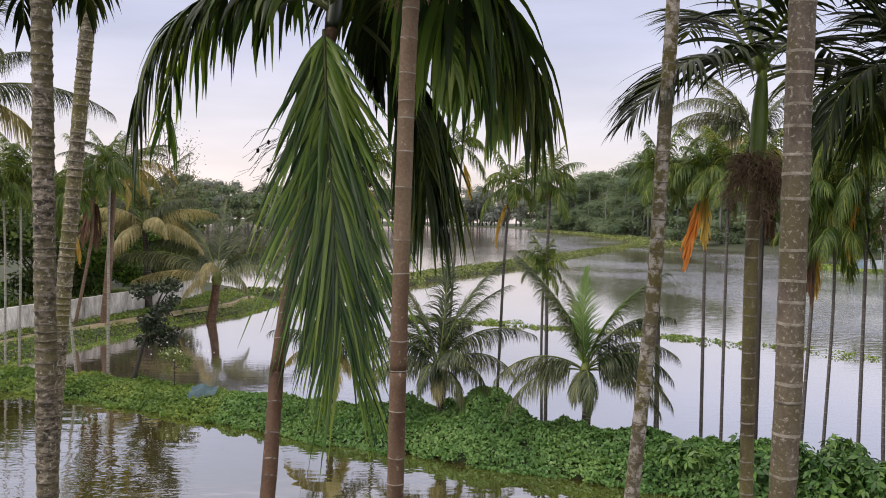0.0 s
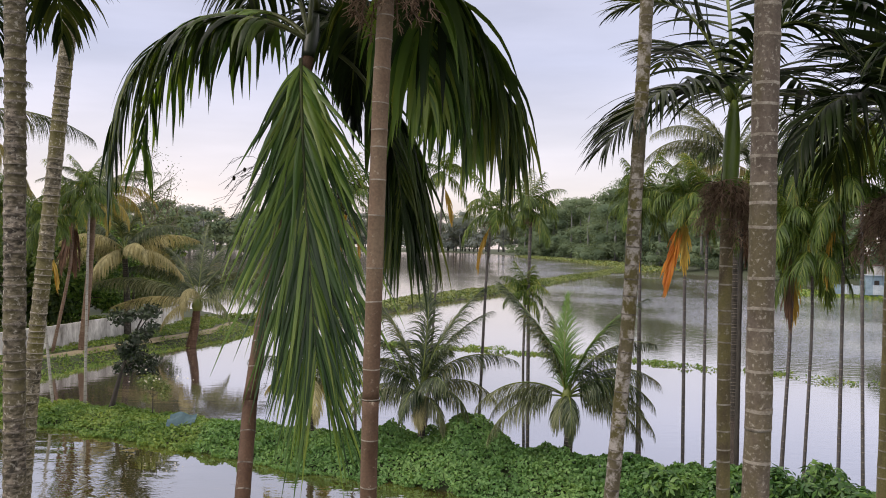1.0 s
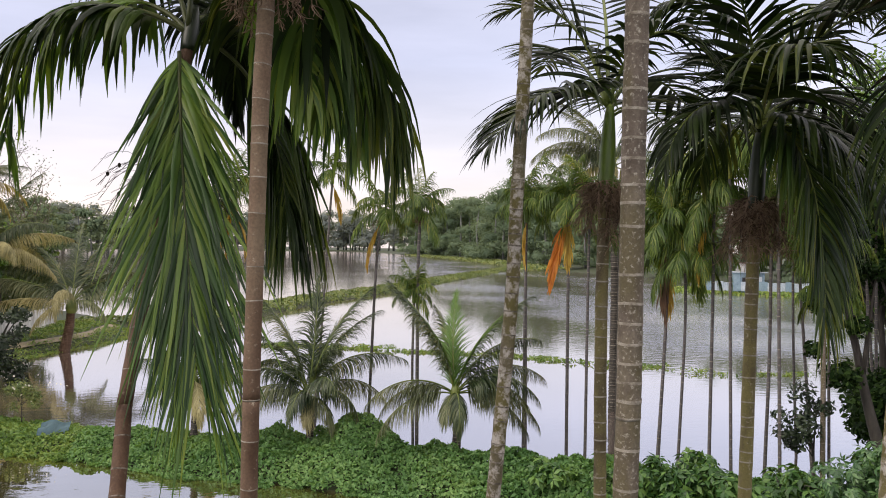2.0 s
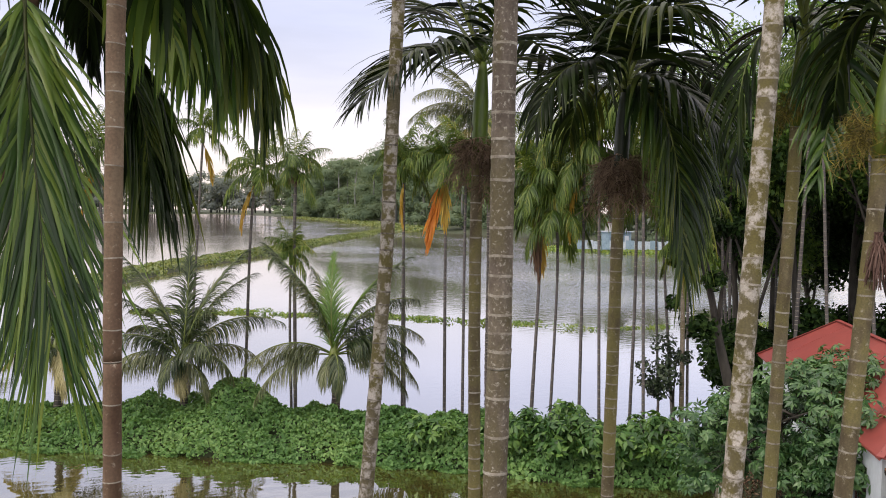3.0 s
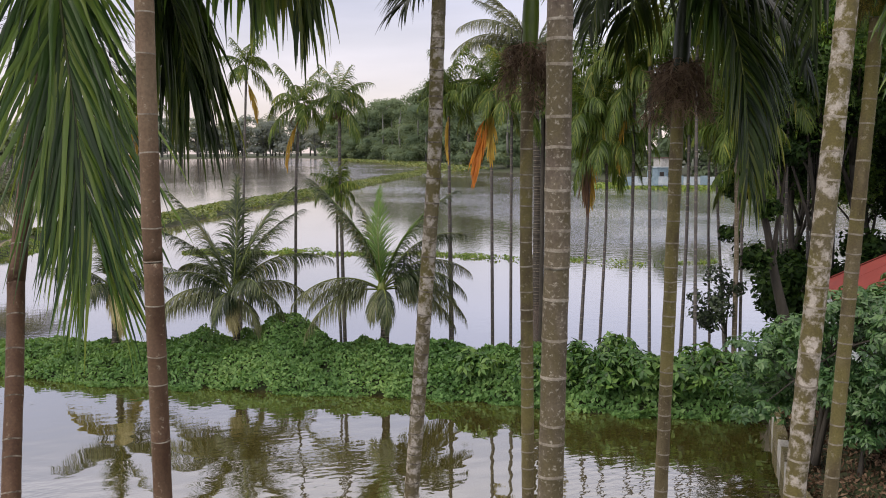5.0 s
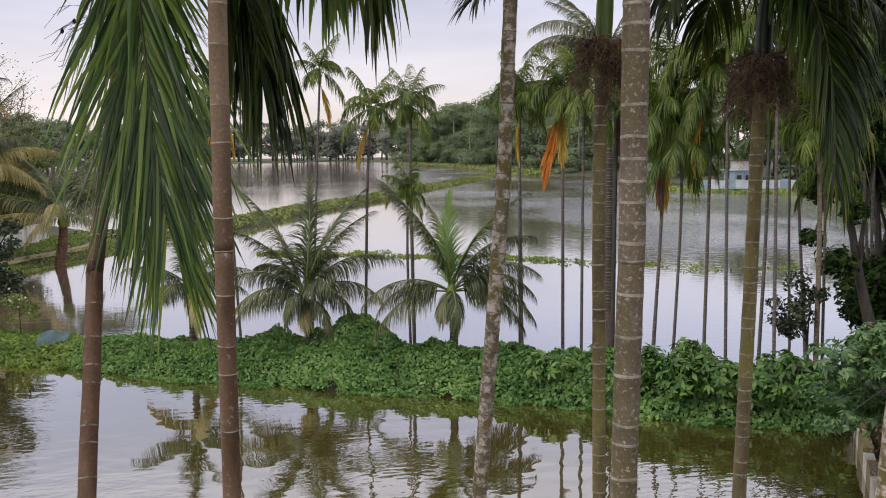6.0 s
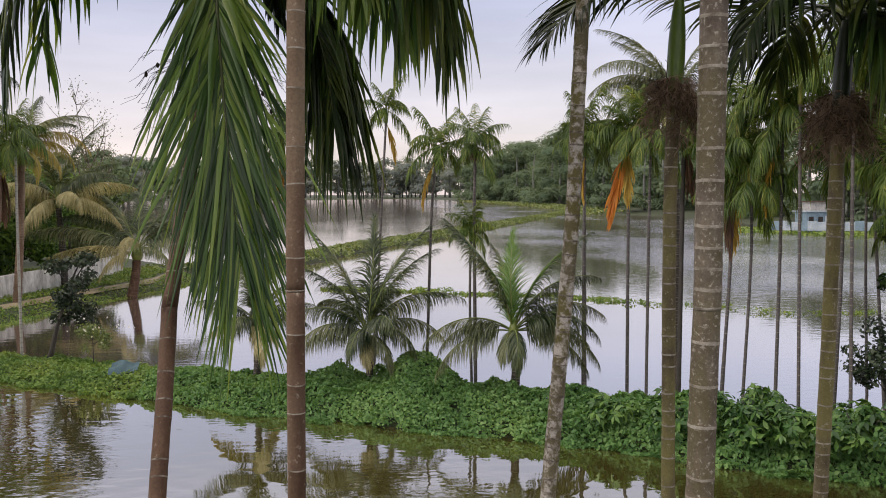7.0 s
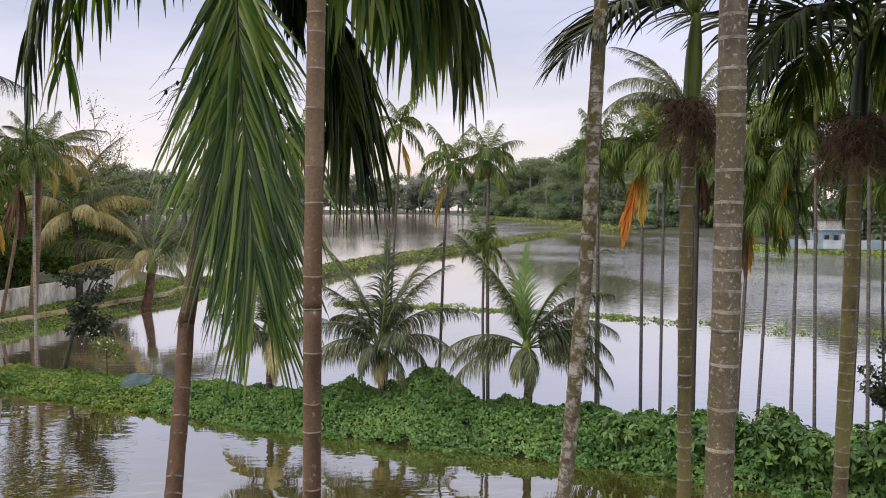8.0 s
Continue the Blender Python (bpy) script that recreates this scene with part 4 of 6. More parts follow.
areca("areca_palm", "areca palm with drooping yellow-tipped leaves and spent flowers", [(2.648, 5.200, 5.748), (2.635, 5.200, 5.349), (2.618, 5.200, 4.392), (2.597, 5.200, 3.404)], 0.043, 0.037, 0.10, GREEN, 18, shade_fronds=3,
      shaft=(0.46, M_SHAFT_DARK), leaf_mat=M_FROND_SHADE, group=NEAR, leaf_len=0.62, leaf_w=0.044, pairs=38, droop=1.2,
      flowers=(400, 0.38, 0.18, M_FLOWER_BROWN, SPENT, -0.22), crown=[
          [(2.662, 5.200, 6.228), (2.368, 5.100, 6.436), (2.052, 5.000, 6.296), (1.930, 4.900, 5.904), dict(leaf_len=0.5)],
          [(2.669, 5.200, 6.228), (2.735, 5.000, 6.220), (2.823, 4.800, 6.005), (2.777, 4.700, 5.118), dict(mat=M_FROND_HALF_SHADE, leaf_len=0.66, droop=1.2, pairs=80, leaf_w=0.034, shrink=0.1)],
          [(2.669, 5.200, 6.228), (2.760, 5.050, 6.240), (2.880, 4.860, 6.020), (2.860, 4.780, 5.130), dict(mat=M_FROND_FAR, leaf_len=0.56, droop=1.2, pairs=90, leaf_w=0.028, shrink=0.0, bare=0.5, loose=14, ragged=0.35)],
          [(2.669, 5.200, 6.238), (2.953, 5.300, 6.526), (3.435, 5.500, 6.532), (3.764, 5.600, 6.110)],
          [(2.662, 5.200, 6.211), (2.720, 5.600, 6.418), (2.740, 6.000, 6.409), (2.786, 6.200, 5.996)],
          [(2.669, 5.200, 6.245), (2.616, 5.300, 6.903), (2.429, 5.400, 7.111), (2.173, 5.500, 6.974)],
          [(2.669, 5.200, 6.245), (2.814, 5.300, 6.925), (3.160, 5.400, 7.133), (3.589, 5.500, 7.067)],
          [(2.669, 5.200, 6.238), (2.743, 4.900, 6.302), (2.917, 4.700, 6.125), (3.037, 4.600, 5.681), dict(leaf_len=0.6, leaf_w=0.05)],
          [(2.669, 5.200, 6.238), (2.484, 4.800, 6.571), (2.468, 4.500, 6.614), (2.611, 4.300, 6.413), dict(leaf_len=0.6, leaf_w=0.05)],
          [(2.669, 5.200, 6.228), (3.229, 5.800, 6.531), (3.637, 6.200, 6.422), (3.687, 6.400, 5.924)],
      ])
# the three beside the red-roofed shed
areca("areca_palm", "tall areca palm with a pale lichen-mottled trunk", [(2.287, 3.400, 6.313), (2.259, 3.400, 5.881), (2.222, 3.400, 5.330), (2.180, 3.400, 4.720), (2.140, 3.400, 4.142)], 0.043, 0.037, 0.13, LICH, 19, sides=18, taller=1.5, shade_fronds=4,
      leaf_mat=M_FROND_SHADE, group=NEAR, leaf_len=0.5, droop=1.2, crown=[[(2.291, 3.400, 6.335), (2.303, 3.600, 6.723), (2.303, 3.900, 6.733), (2.434, 4.100, 6.404), dict(mat=M_FROND_FAR)],
          [(2.291, 3.400, 6.335), (2.435, 3.400, 6.713), (2.716, 3.400, 6.755), (2.916, 3.400, 6.494)]])
areca("areca_palm", "areca palm with golden flowers and a narrow olive trunk", [(3.104, 4.200, 5.925), (3.089, 4.200, 5.606), (3.044, 4.200, 4.806), (2.991, 4.200, 3.737)], 0.037, 0.033, 0.115, GREEN, 20,
      shaft=(0.5, M_SHAFT), leaf_mat=M_FROND_SHADE, group=NEAR, leaf_len=0.5, leaf_w=0.038, droop=1.0,
      flowers=(260, 0.24, 0.11, M_FLOWER_GOLD, "olive-gold flower stalks", 0.35), crown=[
          [(3.139, 4.200, 6.385), (2.868, 4.200, 6.526), (2.699, 4.200, 6.208), (2.748, 4.200, 5.737)],
          [(3.147, 4.200, 6.386), (3.206, 4.100, 6.482), (3.206, 4.000, 6.131), (2.972, 3.900, 5.618), dict(mat=M_FROND_NEAR, droop=0.8)],
          [(3.146, 4.200, 6.400), (3.354, 4.500, 7.013), (3.281, 4.800, 7.289), (3.131, 5.000, 7.012)],
          [(3.147, 4.200, 6.386), (3.800, 4.700, 6.811), (4.473, 5.100, 6.840), (4.814, 5.300, 6.452)],
      ])
gold_palm = areca("areca_palm", "areca palm with a bright green crownshaft and golden flowers", [(3.052, 3.600, 5.734), (3.027, 3.600, 5.431), (2.971, 3.600, 4.868), (2.885, 3.600, 3.978)], 0.045, 0.036, 0.115, GREEN, 21, sides=18,
      shaft=(0.5, M_SHAFT), leaf_mat=M_FROND_SHADE, group=NEAR, leaf_len=0.5, leaf_w=0.038, droop=1.0,
      flowers=(340, 0.32, 0.17, M_FLOWER_GOLD, "olive-gold flower stalks", 0.3), crown=[
          [(3.124, 3.600, 6.260), (3.014, 3.700, 6.494), (2.965, 3.800, 6.287), (3.059, 3.900, 5.945)],
          [(3.124, 3.600, 6.260), (3.461, 4.100, 6.507), (3.765, 4.500, 6.314), (3.977, 4.600, 5.983)],
          [(3.130, 3.600, 6.273), (3.151, 3.500, 6.551), (3.426, 3.500, 6.463), (3.529, 3.500, 6.127)],
          [(3.130, 3.600, 6.273), (3.151, 3.700, 6.856), (2.974, 3.800, 7.063), (2.724, 3.900, 6.890)],
      ])


def dry_tassel(palm, top, length, seed):
    """A spent flower spray hanging limp against the trunk."""
    rng = random.Random(seed)
    top = np.array(top) - np.array(palm.location)
    parts = []
    for i in range(90):
        w = 0.012 + 0.05 * rng.random() ** 0.7
        az = rng.uniform(0, 6.28)
        end = top + np.array((w * math.cos(az), w * math.sin(az), -length * rng.uniform(0.55, 1.0)))
        mid = (top + end) / 2 + np.array((rng.uniform(-0.015, 0.015), rng.uniform(-0.015, 0.015), 0.02))
        line = bez((top + np.array((rng.uniform(-0.01, 0.01), rng.uniform(-0.01, 0.01), 0)), mid, mid, end), 6)
        line += np.array([(rng.uniform(-0.006, 0.006), rng.uniform(-0.006, 0.006), 0) for _ in range(6)])
        parts.append((*tube(line, [0.003 * rng.uniform(0.7, 1.3) for _ in range(6)], 4, False), 0))
    part("dry_flower_stalk", mesh_of("dry_flower_stalk", *join(parts)[:2], M_TASSEL), palm, "limp pinkish dry flower spray")


def bare_spray(palm, at, reach, seed):
    """An old flower spray of long thin hairs with a few dark seeds left on it."""
    rng = random.Random(seed)
    at = np.array(at) - np.array(palm.location)
    parts = []
    for i in range(46):
        side = rng.choice((-1, 1))
        out, drop = reach * rng.uniform(0.45, 1.0), reach * rng.uniform(0.05, 0.95)
        end = at + np.array((side * out, rng.uniform(-0.1, 0.1), -drop))
        line = bez((at + np.array((0, 0, rng.uniform(-0.15, 0.1))), at + np.array((side * out * 0.4, 0, 0.02 - 0.2 * drop)), end + np.array((-side * out * 0.2, 0, 0.12)), end), 7)
        line += np.array([(rng.uniform(-0.006, 0.006), 0, rng.uniform(-0.006, 0.006)) for _ in range(7)])
        parts.append((*tube(line, [0.0011] * 7, 3, False), 0))
        for b in range(3):
            q = line[rng.randrange(3, 7)]
            d = np.array((side * rng.uniform(0.02, 0.09), rng.uniform(-0.03, 0.03), -rng.uniform(0.0, 0.06)))
            parts.append((*tube(np.array([q, q + d * 0.6, q + d]), [0.0009] * 3, 3, False), 0))
        if rng.random() < 0.45:
            q = line[rng.randrange(2, 6)]
            parts.append((*tube(np.array([q + np.array((0, 0, z)) for z in (-0.012, -0.005, 0.005, 0.012)]), [0.002, 0.008, 0.008, 0.002], 6), 0))
    part("inflorescence", mesh_of("inflorescence", *join(parts)[:2], M_TWIG), palm, "bare dark flower spray with a few seeds")


bare_spray(bowed, (-0.644, 4.700, 5.867), 0.36, 17)
dry_tassel(gold_palm, (2.985, 3.530, 5.361), 0.26, 3)

# shared leaves for the smaller palms further off
LIB_RNG = random.Random(5)


def leaf_set(mats, length, leaf_len, leaf_w, pairs, droop, forms, flat=True, seg=4, stalk=0.012, **kw):
    return [frond_mesh(arc(length, e0, e1), mats, pairs=pairs, leaf_len=leaf_len, leaf_w=leaf_w, rng=LIB_RNG, droop=droop, seg=seg, flat=flat, stalk=stalk, **kw) for e0, e1 in forms]


FORMS = [(86, 40), (74, -10), (60, -48), (44, -70), (22, -84), (-15, -88)]
SMALL = dict(spread0=54, spread1=24, lift=0.05, ragged=0.4, curl=0.7, loose=13)
SMALL_GREEN = leaf_set([M_FROND_FAR, M_STALK], 1.15, 0.50, 0.027, 60, 2.1, FORMS, **SMALL)
SMALL_DARK = leaf_set([M_FROND_MID, M_STALK], 1.15, 0.50, 0.027, 60, 2.1, FORMS, **SMALL)
SMALL_NEAR = leaf_set([M_FROND_NEAR, M_STALK], 1.15, 0.50, 0.027, 60, 2.1, FORMS, **SMALL)
DEAD = {k: leaf_set([m, m], 1.05, 0.46, 0.05, 34, 1.6, [(-62, -89), (-76, -92)], spread0=26, spread1=12, loose=12) for k, m in (("orange", M_ORANGE), ("yellow", M_YELLOW), ("brown", M_BROWN))}
COCO_MATS = {"gold": [M_COCO_GOLD, M_COCO_OLD], "green": [M_COCO, M_STALK], "old": [M_COCO_OLD, M_COCO_OLD], "young": [M_COCO_YOUNG, M_STALK], "dull": [M_COCO_DULL, M_STALK]}
COCO_LABEL = {"gold": "golden hanging leaf", "green": "", "old": "faded yellow-grey arching leaf", "young": "fresh upright green leaf", "dull": "dull olive leaf hanging over"}


def put_leaf(parent, mesh, top, az, scale, rng, label=""):
    m = Matrix.Translation(top) @ Euler((radians(rng.uniform(-14, 14)), 0, radians(az))).to_matrix().to_4x4() @ Matrix.Diagonal((scale, scale, scale * rng.uniform(0.9, 1.05), 1))
    part("frond", mesh, parent, label, m)


def small_areca(line, seed, label, leaves=SMALL_GREEN, n=11, scale=1.0, r=0.045, bark_mats=None, dead=(), flowers=False, ground=-0.3, group="slender palms along the pond bank", low=0, gap=0.14):
    """A slender areca of the bank; line from the top of the trunk down."""
    rng = random.Random(seed)
    line = [np.array(p, float) for p in line][::-1]
    if line[0][2] > ground:
        d = unit(line[0] - line[1])
        line.insert(0, line[0] + d * (line[0][2] - ground) / max(0.3, -d[2]))
    base = line[0].copy()
    curve = smooth_line([p - base for p in line], 24)
    ob = thing("areca_palm", tuple(base), label, "palm tree", group)
    part("trunk", ringed_trunk(curve, r * 0.8, r * 0.66, gap, bark_mats or [BARK_THIN, RING_DULL], rng, 8), ob)
    top = Vector(curve[-1])
    sl = np.array([curve[-1] + np.array((0, 0, -0.05 + 0.4 * scale * k / 7)) for k in range(8)])
    part("crownshaft", shaft_mesh(sl, r * 0.9, M_SHAFT), ob)
    tip = Vector(sl[-1]) - Vector((0, 0, 0.06))
    az = rng.uniform(0, 360)
    for i in range(n):
        k = min(len(leaves) - 1, int((i / n) * (len(leaves) - low)) + (low if i > n * 0.3 else 0))
        put_leaf(ob, leaves[k], tip, az + i * 137.5 + rng.uniform(-12, 12), scale * rng.uniform(0.85, 1.1), rng)
    for d, a in dead:
        put_leaf(ob, DEAD[d][rng.randrange(2)], tip - Vector((0, 0, 0.3 * scale)), a, scale * (1.4 if d == "orange" else 1.05), rng, d + " dying leaf hanging down")
    if flowers:
        part("inflorescence", mesh_of("inflorescence", *flower_data(rng, 84, 0.4, 0.2, 0.005)[:2], M_FLOWER_BROWN), ob, SPENT, Matrix.Translation(top))
    return ob


SLIM = "slender areca palm with a thin dark trunk on the bank"
small_areca([(1.709, 21.500, 6.053), (1.595, 21.500, 4.608), (1.478, 21.500, 1.113)], 31, SLIM, SMALL_DARK, 10, 1.1, 0.05, flowers=True, dead=[("yellow", 200)])
small_areca([(0.489, 23.000, 7.166), (0.371, 23.000, 5.120), (0.163, 23.000, 1.267)], 32, SLIM, SMALL_DARK, 9, 1.0, 0.045, dead=[("yellow", -40)])
small_areca([(2.637, 20.900, 6.123), (2.615, 20.900, 4.652), (2.651, 20.900, 0.548)], 33, "areca palm with a full round green crown on the bank", SMALL_GREEN, 15, 1.0, 0.06, flowers=True)
small_areca([(2.529, 20.900, 4.088), (2.508, 20.900, 2.534), (2.552, 20.900, 0.547)], 34, "short areca palm with dark tangled leaves", SMALL_DARK, 10, 0.8, 0.045)
small_areca([(5.234, 20.300, 6.152), (5.230, 20.300, 4.315), (5.242, 20.300, 0.396)], 35, SLIM, SMALL_DARK, 11, 1.0, 0.05, dead=[("yellow", 190)])
small_areca([(6.220, 20.000, 6.294), (6.237, 20.000, 4.352), (6.263, 20.000, 0.288)], 36, "areca palm with a bright orange dying leaf", SMALL_GREEN, 14, 1.2, 0.055, dead=[("orange", 215), ("yellow", 250)], low=1)
small_areca([(6.618, 19.600, 6.155), (6.607, 19.600, 4.383), (6.605, 19.600, 0.538)], 37, "areca palm with a drooping pale green crown", SMALL_GREEN, 13, 1.2, 0.05, low=2)
small_areca([(8.187, 18.600, 5.597), (8.166, 18.600, 3.561), (8.007, 18.600, 0.376)], 38, SLIM, SMALL_GREEN, 15, 1.45, 0.055, dead=[("yellow", 80), ("brown", 200)])
small_areca([(8.540, 18.400, 4.998), (8.551, 18.400, 3.574), (8.428, 18.400, 0.396)], 39, SLIM, SMALL_GREEN, 15, 1.4, 0.05, low=2)
small_areca([(9.011, 18.000, 6.403), (9.020, 18.000, 4.277), (8.991, 18.000, -0.102)], 40, "tall areca palm with a clearly ringed thin trunk", SMALL_GREEN, 15, 1.5, 0.055, dead=[("yellow", 170)])
small_areca([(10.078, 17.400, 5.629), (10.081, 17.400, 3.242), (10.007, 17.400, 0.395)], 41, SLIM, SMALL_DARK, 14, 1.4, 0.055)
small_areca([(10.488, 16.200, 5.260), (10.575, 16.200, 3.369), (10.609, 16.200, 0.657)], 42, "areca palm with a pale grey trunk beside a dark bush", SMALL_DARK, 10, 1.2, 0.075, [BARK_GREY, RING_DULL])
small_areca([(10.798, 16.400, 4.369), (10.843, 16.400, 3.080), (10.898, 16.400, 0.585)], 43, SLIM, SMALL_DARK, 8, 1.0, 0.045)
small_areca([(0.162, 23.500, 2.111), (0.142, 23.500, 1.470), (0.079, 23.500, 0.507)], 44, SLIM, SMALL_DARK, 6, 0.7, 0.05)
small_areca([(-2.182, 24.000, 6.501), (-2.076, 24.000, 5.118), (-1.924, 24.000, 1.121)], 45, "areca palm with a golden dying leaf behind the others", SMALL_GREEN, 13, 1.25, 0.05, dead=[("yellow", 180), ("yellow", 200), ("yellow", 350)])
# the grove further back on the shore
for i, (p, q, lv, sc) in enumerate([((5.294, 20.600, 6.461), (5.377, 20.600, 0.655), SMALL_DARK, 1.0), ((8.299, 18.600, 6.939), (8.034, 18.600, 0.486), SMALL_GREEN, 1.1),
                                    ((10.920, 18.000, 7.683), (11.421, 18.000, 2.006), SMALL_GREEN, 1.1), ((13.070, 18.600, 7.570), (13.480, 18.600, 3.024), SMALL_GREEN, 1.1),
                                    ((13.514, 15.500, 8.440), (13.861, 15.500, 3.372), SMALL_GREEN, 1.2),
                                    ((14.328, 15.000, 8.057), (14.682, 15.000, 3.410), SMALL_DARK, 1.2), ((7.385, 19.500, 6.361), (7.365, 19.500, 0.843), SMALL_DARK, 1.1)]):
    dark = lv is SMALL_DARK and sc == 1.1
    small_areca([p, (np.array(p) + np.array(q)) / 2, q], 60 + i, "areca palm with a dark leaning trunk and dry leaves" if dark else "areca palm with a full green crown in the grove", lv, 10, sc, 0.075 if dark else 0.05,
                [BARK_TREE, BARK_TREE] if dark else None, dead=[("brown", 20), ("brown", 300)] if dark else (), group="palm grove by the water")
for i, (x, y, z, lv, sc) in enumerate([(12.6, 20.6, 6.4, SMALL_GREEN, 1.5), (14.2, 18.6, 6.2, SMALL_NEAR, 1.5)]):
    small_areca([(x, y, z), (x + 0.08, y, z * 0.5), (x + 0.2, y, 0.6)], 90 + i, "areca palm with a full green crown in the grove", lv, 15, sc, 0.05, group="palm grove by the water", low=1)
for i, (x, y, z, sc, lv) in enumerate([(14.8, 20.6, 7.0, 1.7, SMALL_GREEN), (18.9, 21.0, 8.4, 1.9, SMALL_GREEN), (16.5, 20.4, 8.0, 1.7, SMALL_DARK), (13.4, 18.4, 6.4, 1.5, SMALL_GREEN)]):
    small_areca([(x, y, z), (x + 0.06, y, z * 0.5), (x + 0.15, y, 0.2)], 190 + i, "areca palm with a drooping fountain of leaves in the grove", lv, 14, sc, 0.05, group="palm grove by the water", low=1)
for i, (p, q) in enumerate([((8.842, 17.000, 7.082), (8.938, 17.000, 2.910)), ((9.350, 16.000, 7.413), (9.462, 16.000, 3.051))]):
    small_areca([p, (np.array(p) + np.array(q)) / 2, q], 110 + i, "areca palm with a full green crown in the grove", SMALL_DARK, 13, 1.35, 0.05, group="palm grove by the water")
# a thin ringed one behind the shed
small_areca([(14.246, 16.6, 8.439), (14.156, 16.6, 6.239), (14.058, 16.6, 4.06), (13.973, 16.6, 2.138)], 72, "thin areca palm with close white rings behind the shed", SMALL_DARK, 10, 1.3, 0.056, [BARK_THIN, RING], group="palm grove by the water", gap=0.1)
# far side of the inner pond
LEFT = "palms behind the inner pond"
small_areca([(-10.979, 27.500, 6.637), (-11.007, 27.500, 4.129), (-11.014, 27.500, 0.571)], 51, "areca palm with a thin pale trunk on the bank", SMALL_GREEN, 12, 1.3, 0.06, [BARK_PALE, RING_DULL], group=LEFT)
small_areca([(-12.246, 27.000, 5.405), (-12.152, 27.000, 3.214), (-11.816, 27.000, 0.053)], 52, "leaning areca palm with a thin pale trunk", SMALL_GREEN, 12, 1.5, 0.06, [BARK_PALE, RING_DULL], group=LEFT, dead=[("yellow", 0)])
small_areca([(-15.205, 30.000, 6.386), (-15.186, 30.000, 3.948), (-15.249, 30.000, 0.572)], 53, "areca palm with a thin pale trunk on the bank", SMALL_GREEN, 12, 1.6, 0.055, [BARK_PALE, RING_DULL], group=LEFT)
small_areca([(-15.275, 29.000, 5.952), (-15.218, 29.000, 3.990), (-15.222, 29.000, 0.630)], 54, "areca palm with a thin pale trunk on the bank", SMALL_DARK, 12, 1.5, 0.05, [BARK_PALE, RING_DULL], group=LEFT)
small_areca([(-15.570, 37.000, 6.292), (-15.690, 37.000, 4.150), (-16.313, 37.000, 0.849)], 55, "areca palm with hanging dry brown leaves", SMALL_GREEN, 11, 2.0, 0.10, [BARK_RED, RING_DULL], group=LEFT, dead=[("brown", 20), ("brown", 140), ("brown", 260)])


def coconut(base, top, seed, label, leaves, r=0.12, group="young coconut palms", bark_mat=None):
    """A coconut palm. leaves: kind, azimuth, rise at the stem and at the tip in degrees, length in metres."""
    rng = random.Random(seed)
    base, top = np.array(base, float), np.array(top, float)
    base[2] = min(base[2], 0.1)
    ob = thing("coconut_palm", tuple(base), label, "palm tree", group)
    rel = top - base
    curve = smooth_line([np.array((0, 0, -0.2)), rel * 0.5 + np.array((0.06, 0, 0)), rel], 14)
    part("trunk", ringed_trunk(curve, r * 1.2, r * 0.8, 0.09, [bark_mat or BARK_TREE, bark_mat or RING_DULL], rng, 12, 0.2), ob)
    # sheaths of old leaves round the top of the stem
    v, f = tube(np.array([rel + np.array((0, 0, z)) for z in (-0.35, -0.1, 0.15, 0.4)]), [r * 1.0, r * 1.35, r * 1.1, r * 0.4], 10)
    part("leaf_sheath", mesh_of("leaf_sheath", v, f, M_STALK), ob)
    for kind, az, e0, e1, ln in leaves:
        ln = ln * (1.12 if e0 > 65 else 1.0)
        young = kind == "young"
        steep = e0 > 68
        hang = (1.2 if steep else 2.7) * (0.3 if young else 1.0)
        e1 = e1 - (0 if young or steep else 14)
        mesh = frond_mesh(arc(ln, e0, e1), COCO_MATS[kind], pairs=int(58 + 38 * ln), leaf_len=(0.34 + 0.16 * ln) * (0.9 if e0 > 60 else 1.1), leaf_w=0.018 + 0.004 * ln, rng=rng, droop=hang, seg=4, flat=True,
                          stalk=0.010 + 0.005 * ln, spread0=34 if young else 32 if steep else 48, spread1=14 if young else 12 if steep else 20, lift=0.0 if young else 0.14 if e0 > 50 else 0.05, bare=0.06 if young else 0.14, ragged=0.25, curl=0.5, loose=10)
        m = Matrix.Translation(rel + np.array((0, 0, 0.1))) @ Euler((radians(rng.uniform(-10, 10)), 0, radians(az))).to_matrix().to_4x4()
        part("frond", mesh, ob, COCO_LABEL[kind], m)
    return ob


def crown_of(n, old, length, seed, high=85, low=0):
    """Leaves all round a stem, the young ones steep, the old ones arching over."""
    rng = random.Random(seed)
    out = []
    for i in range(n):
        e = high + (low - high) * i / max(1, n - 1)
        out.append(("old" if i >= n - old else "green", i * 137.5 + rng.uniform(-15, 15), e, min(e - 18, e * 1.2 - 62) + rng.uniform(-8, 8), length * rng.uniform(0.85, 1.05)))
    return out


coconut((-0.059, 21.000, 1.011), (-0.051, 21.000, 1.610), 81, "young coconut palm with dark arching leaves on the bank", [
    ("green", 100, 84, 60, 2.7), ("green", 20, 80, 38, 2.8), ("green", 330, 76, 25, 2.6), ("green", 160, 79, 40, 2.7), ("green", 215, 72, 15, 2.5), ("green", 350, 66, -8, 2.7), ("green", 185, 62, -20, 2.5),
    ("green", 60, 65, 0, 2.4), ("green", 130, 60, -10, 2.4), ("green", 290, 60, -15, 2.0), ("dull", 8, 45, -42, 2.5), ("green", 335, 40, -60, 1.9), ("dull", 175, 30, -50, 2.2), ("dull", 200, 44, -45, 2.4),
    ("green", 250, 45, -65, 1.8), ("old", 262, 10, -85, 1.2), ("dull", 305, 15, -80, 1.5)], 0.09)
